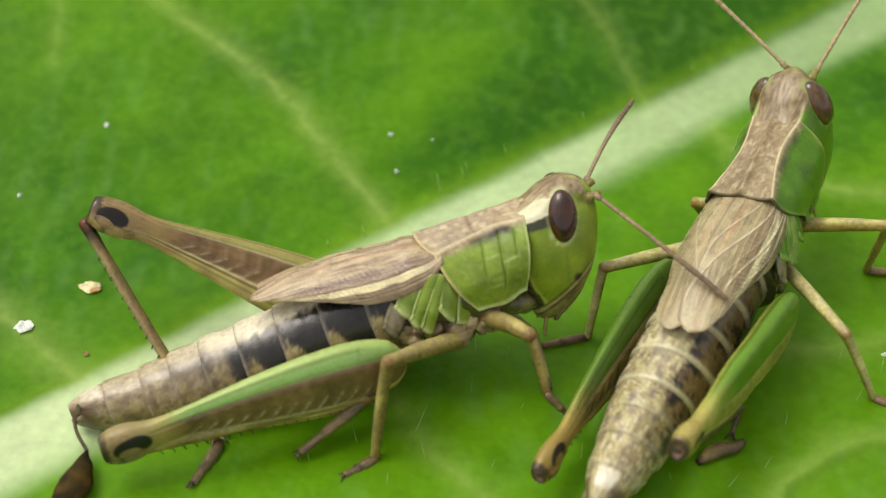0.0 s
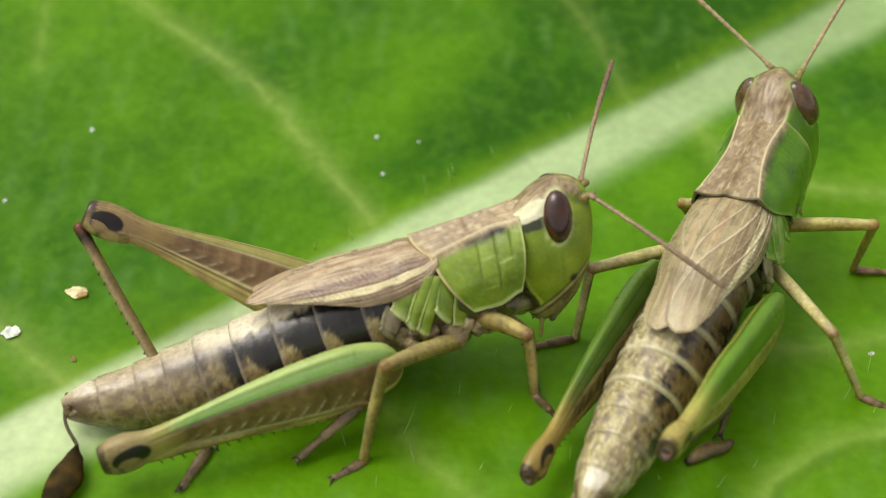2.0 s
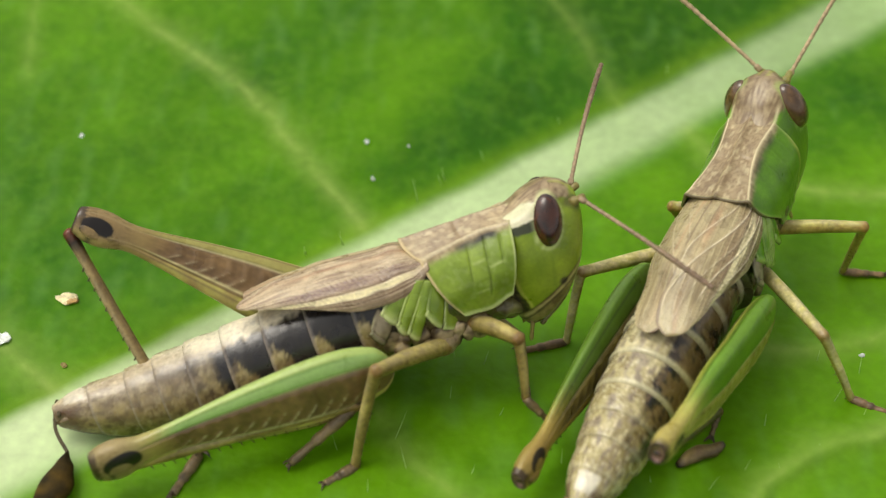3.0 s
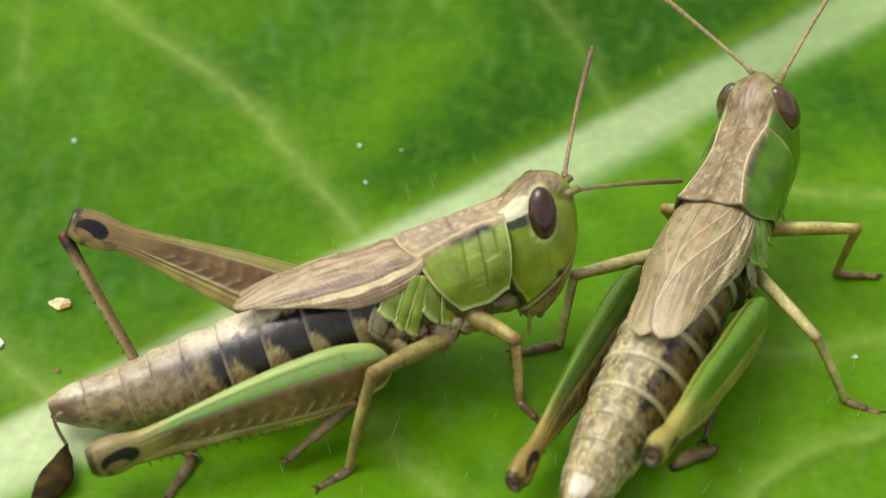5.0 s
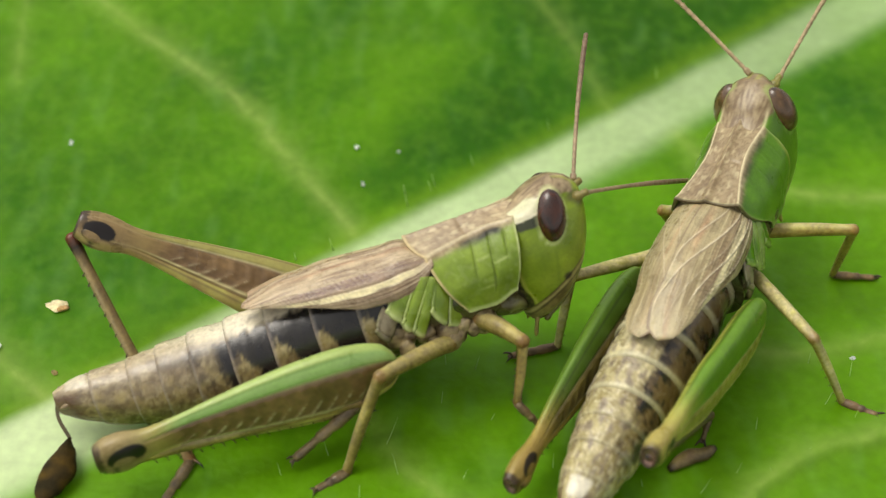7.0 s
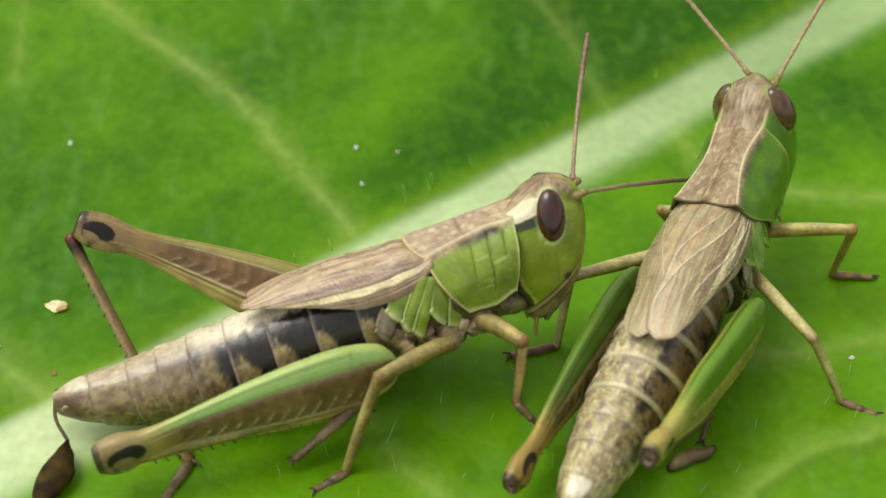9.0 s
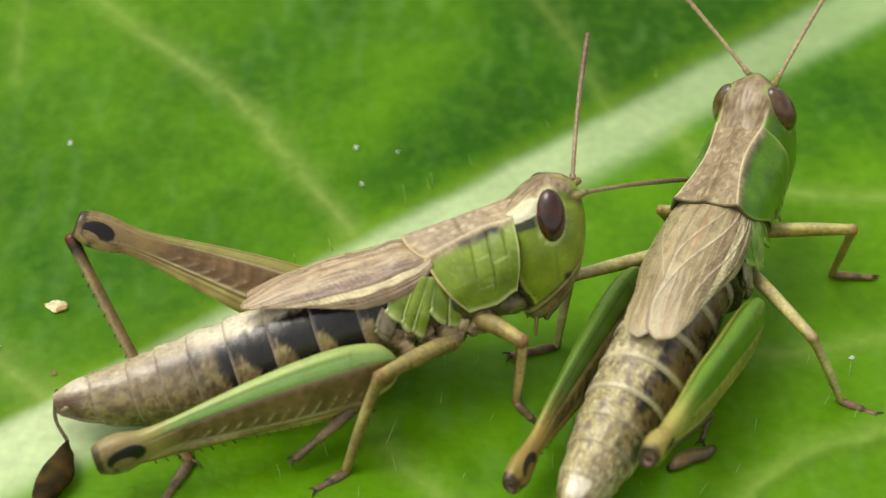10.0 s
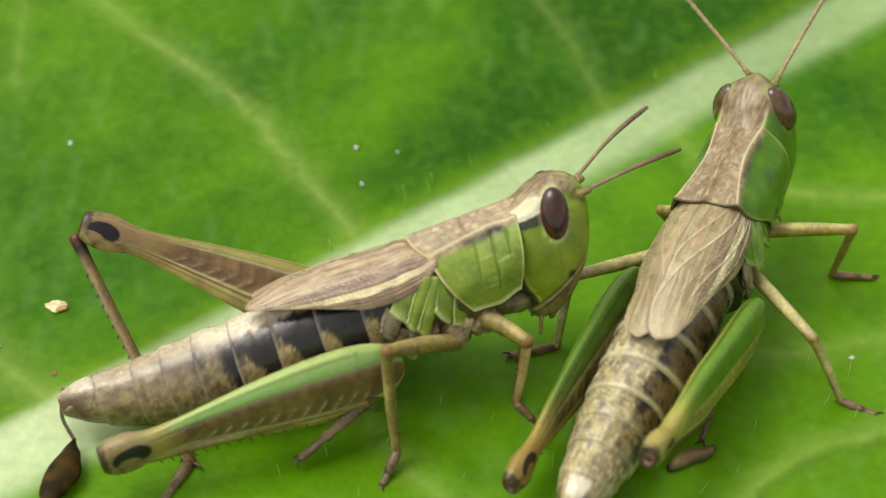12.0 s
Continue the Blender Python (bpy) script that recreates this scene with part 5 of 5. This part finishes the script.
crumb("crumb", -14.85, -1.40, 0.36, srgb(240, 226, 176), "yellowish flake of pollen or husk on the leaf", "crumb", 7.0, 0.22)
crumb("crumb", -14.66, -1.56, 0.20, srgb(196, 156, 96), "small brown flake on the leaf", "crumb", 8.0, 0.5)
crumb("flake", -17.05, -3.45, 0.40, srgb(232, 240, 230), "white papery flake stuck to the leaf", "flake", 9.0, 0.12)
crumb("crumb", -14.5, -4.6, 0.14, srgb(128, 112, 48), "faint brown grain on the leaf", "crumb", 10.0, 0.15)

dropping = new("dropping")
tagged(dropping, "dark olive dropping on a thin thread behind the grasshopper", "dropping")
st = []
for i in range(26):
    q = i / 25
    w = 0.58 * math.sin(math.pi * (0.04 + 0.94 * q) ** 1.15) ** 1.1 + 0.03
    st.append((q * 3.0, w * (1 + 0.08 * math.sin(q * 17)), w * 0.6, 0.12 * math.sin(q * 4), 0))
v, f = tube(st, 18)
v = [(p[0] + 0.05 * grain(*p, 2.4, 2.0), p[1] + 0.07 * grain(*p, 2.4, 3.0), p[2] + 0.05 * grain(*p, 2.4, 4.0)) for p in v]
pellet = part("pellet", v, f, M_DROPPING, dropping, lambda a, b, c: mix(srgb(72, 56, 18), srgb(36, 30, 12), clamp(0.5 + 1.2 * grain(a, b, c, 2.0, 5.0))))
pellet.matrix_basis = bone((-13.36, -8.15, 0.55), (-13.95, -11.0, 0.42))
ends = [REST_A @ (Vector((-14.75, 0.0, 0.80)) * MM) / MM, Vector((-14.0, -6.2, 0.95)), Vector((-13.9, -7.3, 0.75)), Vector((-13.36, -8.2, 0.55))]
st = []
for i in range(22):
    q = i / 21 * 3
    st.append([curve([(k, e[a]) for k, e in enumerate(ends)], q) for a in range(3)])
secs = [[(p[0] + 0.07 * math.cos(a), p[1] + 0.05 * math.sin(a), p[2] + 0.05 * math.sin(a)) for a in [2 * math.pi * k / 8 for k in range(8)]] for p in st]
v, f = rings(secs)
part("thread", v, f, M_CRUMB, dropping, srgb(72, 62, 28))


# ---- fine hairs on the leaf ----
rnd = random.Random(5)
leaf = bpy.data.objects["leaf"]
hv, hf = tube([(0, 0.018, 0.018), (0.5, 0.014, 0.014, 0, 0.05), (1.0, 0.004, 0.004, 0, 0.16)], 6)
first = None
for x, y, L, ang in [(-2.05, -8.1, 1.1, 62), (-0.1, -6.2, 0.5, 80)] + [(rnd.uniform(-6, 15), rnd.uniform(-11, -4), rnd.uniform(0.35, 0.8), rnd.uniform(40, 120)) for _ in range(34)] + [(RIB.x + RUN.x * s + SIDE.x * d, RIB.y + RUN.y * s + SIDE.y * d, L, a) for s, d, L, a in [(rnd.uniform(14, 34), rnd.uniform(1.2, 2.4), rnd.uniform(0.3, 0.6), rnd.uniform(70, 125)) for _ in range(9)]]:
    if first is None:
        first = ob = part("hair", hv, hf, M_VEIN, leaf, srgb(150, 190, 96))
    else:
        ob = new("hair", first.data)
        ob.parent = leaf
    ob.matrix_basis = pose(x * MM, y * MM, (leaf_height(x, y) - 0.05) * MM, 0, -28, ang) @ Matrix.Diagonal((L, 1, 1, 1))


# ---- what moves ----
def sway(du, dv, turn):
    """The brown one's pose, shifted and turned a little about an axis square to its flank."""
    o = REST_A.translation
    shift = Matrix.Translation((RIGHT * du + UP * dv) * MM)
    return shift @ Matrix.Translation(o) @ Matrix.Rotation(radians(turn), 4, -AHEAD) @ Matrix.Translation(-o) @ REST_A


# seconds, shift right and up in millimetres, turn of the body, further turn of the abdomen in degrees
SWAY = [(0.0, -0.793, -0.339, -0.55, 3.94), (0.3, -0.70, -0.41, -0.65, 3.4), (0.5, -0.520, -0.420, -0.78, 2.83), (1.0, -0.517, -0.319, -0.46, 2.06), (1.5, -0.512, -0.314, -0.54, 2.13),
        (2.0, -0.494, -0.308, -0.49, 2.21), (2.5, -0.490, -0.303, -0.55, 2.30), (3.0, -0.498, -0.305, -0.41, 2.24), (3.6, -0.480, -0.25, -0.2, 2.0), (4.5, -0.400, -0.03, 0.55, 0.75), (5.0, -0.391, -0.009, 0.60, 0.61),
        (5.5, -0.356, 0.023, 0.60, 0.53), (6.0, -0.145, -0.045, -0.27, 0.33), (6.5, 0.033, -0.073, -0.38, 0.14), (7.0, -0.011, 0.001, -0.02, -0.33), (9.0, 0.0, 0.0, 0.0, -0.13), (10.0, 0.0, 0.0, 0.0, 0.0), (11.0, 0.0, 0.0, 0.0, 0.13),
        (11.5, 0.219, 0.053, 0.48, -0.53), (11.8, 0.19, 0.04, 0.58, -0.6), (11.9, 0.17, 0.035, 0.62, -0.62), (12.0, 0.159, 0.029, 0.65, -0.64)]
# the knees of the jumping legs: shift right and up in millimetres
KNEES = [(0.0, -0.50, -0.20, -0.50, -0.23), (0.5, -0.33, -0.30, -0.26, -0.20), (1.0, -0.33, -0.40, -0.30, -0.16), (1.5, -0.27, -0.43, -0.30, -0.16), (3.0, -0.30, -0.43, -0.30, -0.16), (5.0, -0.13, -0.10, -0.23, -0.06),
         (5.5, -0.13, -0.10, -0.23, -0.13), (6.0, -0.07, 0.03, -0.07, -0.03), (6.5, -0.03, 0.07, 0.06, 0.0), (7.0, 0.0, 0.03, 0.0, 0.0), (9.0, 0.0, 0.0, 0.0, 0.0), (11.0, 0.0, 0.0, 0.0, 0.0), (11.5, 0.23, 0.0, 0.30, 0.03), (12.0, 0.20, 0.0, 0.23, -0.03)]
# the step of the middle leg at the end: ankle and toe
STEP = [(11.7, (-3.43, -9.37, 0.27), (-4.52, -10.19, 0.27)), (11.8, (-3.02, -9.26, 0.67), (-4.22, -9.87, 0.57)), (11.9, (-1.82, -8.66, 1.38), (-2.55, -9.50, 0.79)), (12.0, (-1.63, -8.94, 0.94), (-2.14, -9.97, 0.30))]
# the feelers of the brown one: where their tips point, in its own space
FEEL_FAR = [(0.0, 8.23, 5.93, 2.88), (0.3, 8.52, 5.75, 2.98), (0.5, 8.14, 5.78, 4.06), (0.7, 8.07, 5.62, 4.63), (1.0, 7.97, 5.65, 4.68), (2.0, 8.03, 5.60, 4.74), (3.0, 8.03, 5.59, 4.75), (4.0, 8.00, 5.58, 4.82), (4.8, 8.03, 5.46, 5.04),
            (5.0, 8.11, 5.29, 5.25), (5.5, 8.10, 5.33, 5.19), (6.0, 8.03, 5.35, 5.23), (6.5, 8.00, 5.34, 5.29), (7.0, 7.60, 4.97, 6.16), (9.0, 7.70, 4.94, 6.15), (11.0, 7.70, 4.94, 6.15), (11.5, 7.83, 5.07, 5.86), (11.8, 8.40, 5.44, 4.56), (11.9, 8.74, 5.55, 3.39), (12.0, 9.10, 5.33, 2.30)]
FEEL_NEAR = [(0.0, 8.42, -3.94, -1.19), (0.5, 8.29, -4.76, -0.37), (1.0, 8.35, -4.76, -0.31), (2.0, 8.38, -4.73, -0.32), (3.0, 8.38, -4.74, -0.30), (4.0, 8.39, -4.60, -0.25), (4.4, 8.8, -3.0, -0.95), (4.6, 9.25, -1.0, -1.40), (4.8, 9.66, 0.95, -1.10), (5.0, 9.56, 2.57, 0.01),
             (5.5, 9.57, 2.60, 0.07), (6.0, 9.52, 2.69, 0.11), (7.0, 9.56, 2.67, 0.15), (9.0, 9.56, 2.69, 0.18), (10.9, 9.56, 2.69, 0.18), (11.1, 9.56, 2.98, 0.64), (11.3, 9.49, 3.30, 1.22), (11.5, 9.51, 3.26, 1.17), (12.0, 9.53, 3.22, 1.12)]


def at_time(rows, t):
    """The values of a table at t, straight between its rows."""
    for a, b in zip(rows, rows[1:]):
        if t <= b[0]:
            q = (t - a[0]) / (b[0] - a[0])
            return [u + (w - u) * max(q, 0.0) for u, w in zip(a[1:], b[1:])]
    return list(rows[-1][1:])


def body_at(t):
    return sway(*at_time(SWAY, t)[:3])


def two_bones(leg, ankle):
    """The knee for an ankle, with the lengths and the bend of the leg at rest."""
    hip = leg["hip"]
    a, b = (leg["knee"] - hip).length, (leg["ankle"] - leg["knee"]).length
    way = ankle - hip
    d = min(way.length, (a + b) * 0.999)
    n = way.normalized()
    along = (a * a - b * b + d * d) / (2 * d)
    out = leg["knee"] - hip
    out = (out - n * out.dot(n)).normalized()
    return hip + n * along + out * math.sqrt(max(a * a - along * along, 0.0))


def planted(leg, times, steps=()):
    """Rows for a leg whose foot stays on the ground while the body moves."""
    rows = {"femur": [], "tibia": [], "foot": []}
    for t in times:
        inv = body_at(t).inverted()
        ankle, toe = REST_A @ (leg["ankle"] * MM), REST_A @ (leg["toe"] * MM)
        for a, b in zip(steps, steps[1:]):
            if a[0] - 1e-6 <= t <= b[0] + 1e-6:
                q = (t - a[0]) / (b[0] - a[0])
                ankle, toe = Vector(a[1]).lerp(Vector(b[1]), q) * MM, Vector(a[2]).lerp(Vector(b[2]), q) * MM
        ankle, toe = inv @ ankle / MM, inv @ toe / MM
        knee = two_bones(leg, ankle)
        rows["femur"].append((t, bone(leg["hip"], knee, leg["up"])))
        rows["tibia"].append((t, bone(knee, ankle, leg["up"])))
        rows["foot"].append((t, bone(ankle, toe, leg["up"])))
    for name in rows:
        walk(leg[name], rows[name])


def motions():
    times = [row[0] for row in SWAY]
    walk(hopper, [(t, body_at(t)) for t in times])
    # abdomen swings a little on the thorax
    axis = REST_A.to_3x3().inverted() @ -AHEAD
    hinge = Matrix.Translation(Vector((-2.0, 0.0, 0.4)) * MM)
    walk(hopper_abdomen, [(row[0], hinge @ Matrix.Rotation(radians(row[4]), 4, axis) @ hinge.inverted()) for row in SWAY])
    for leg in (A_FORE, A_FAR_FORE, A_FAR_MID):
        planted(leg, times)
    planted(A_MID, sorted(set(times + [11.7])), STEP)
    # jumping legs: the thigh points to the knee; the near shin is folded to it, the far one stands
    for leg, col in ((A_HIND, 0), (A_FAR_HIND, 2)):
        thigh, shin, sole = [], [], []
        rest = bone(leg["hip"], leg["knee"], leg["up"])
        for t in times:
            inv = body_at(t).inverted()
            k = at_time(KNEES, t)
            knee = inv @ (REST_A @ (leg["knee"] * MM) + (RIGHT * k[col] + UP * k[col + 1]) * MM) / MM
            now = bone(leg["hip"], knee, leg["up"])
            carry = now @ rest.inverted()
            thigh.append((t, now))
            if leg is A_HIND:
                shin.append((t, carry @ bone(leg["shin"], leg["ankle"], leg["up"])))
                sole.append((t, carry @ bone(leg["ankle"], leg["toe"], leg["up"])))
            else:
                ankle = inv @ (REST_A @ (leg["ankle"] * MM)) / MM
                shin.append((t, bone(carry @ (leg["shin"] * MM) / MM, ankle, leg["shin_up"])))
                sole.append((t, bone(ankle, inv @ (REST_A @ (leg["toe"] * MM)) / MM, leg["up"])))
        walk(leg["femur"], thigh)
        walk(leg["tibia"], shin)
        walk(leg["foot"], sole)
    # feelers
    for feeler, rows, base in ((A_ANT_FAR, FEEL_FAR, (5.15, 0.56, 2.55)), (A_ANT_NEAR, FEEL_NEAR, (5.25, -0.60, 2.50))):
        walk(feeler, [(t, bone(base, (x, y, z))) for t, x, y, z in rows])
    still, moved = Vector((5.3, 0.55, 2.45)), Vector((6.55, 3.42, 4.5))
    before = Vector((6.31, 4.47, 4.5))
    walk(B_ANT_LEFT, [(0.0, bone(still, before + Vector((0.05, -0.35, 0)))), (3.0, bone(still, before + Vector((0.02, -0.2, 0)))), (5.0, bone(still, before)), (6.7, bone(still, before)), (7.0, bone(still, before.lerp(moved, 0.55))), (7.3, bone(still, moved)), (12.0, bone(still, moved))])
    # the dropping is dragged by the tail
    drag = [(0.0, -0.20, -1.35), (0.5, -0.15, -1.08), (1.0, -0.16, -0.82), (3.0, -0.22, -0.88), (5.0, -0.10, -0.32), (6.0, -0.07, -0.05), (7.0, 0.03, 0.1), (9.0, 0.0, 0.0), (11.0, 0.0, -0.03), (11.5, 0.27, 0.08), (12.0, 0.23, 0.04)]
    walk(dropping, [(t, Matrix.Translation((dx * MM, dy * MM, 0))) for t, dx, dy in drag])


motions()
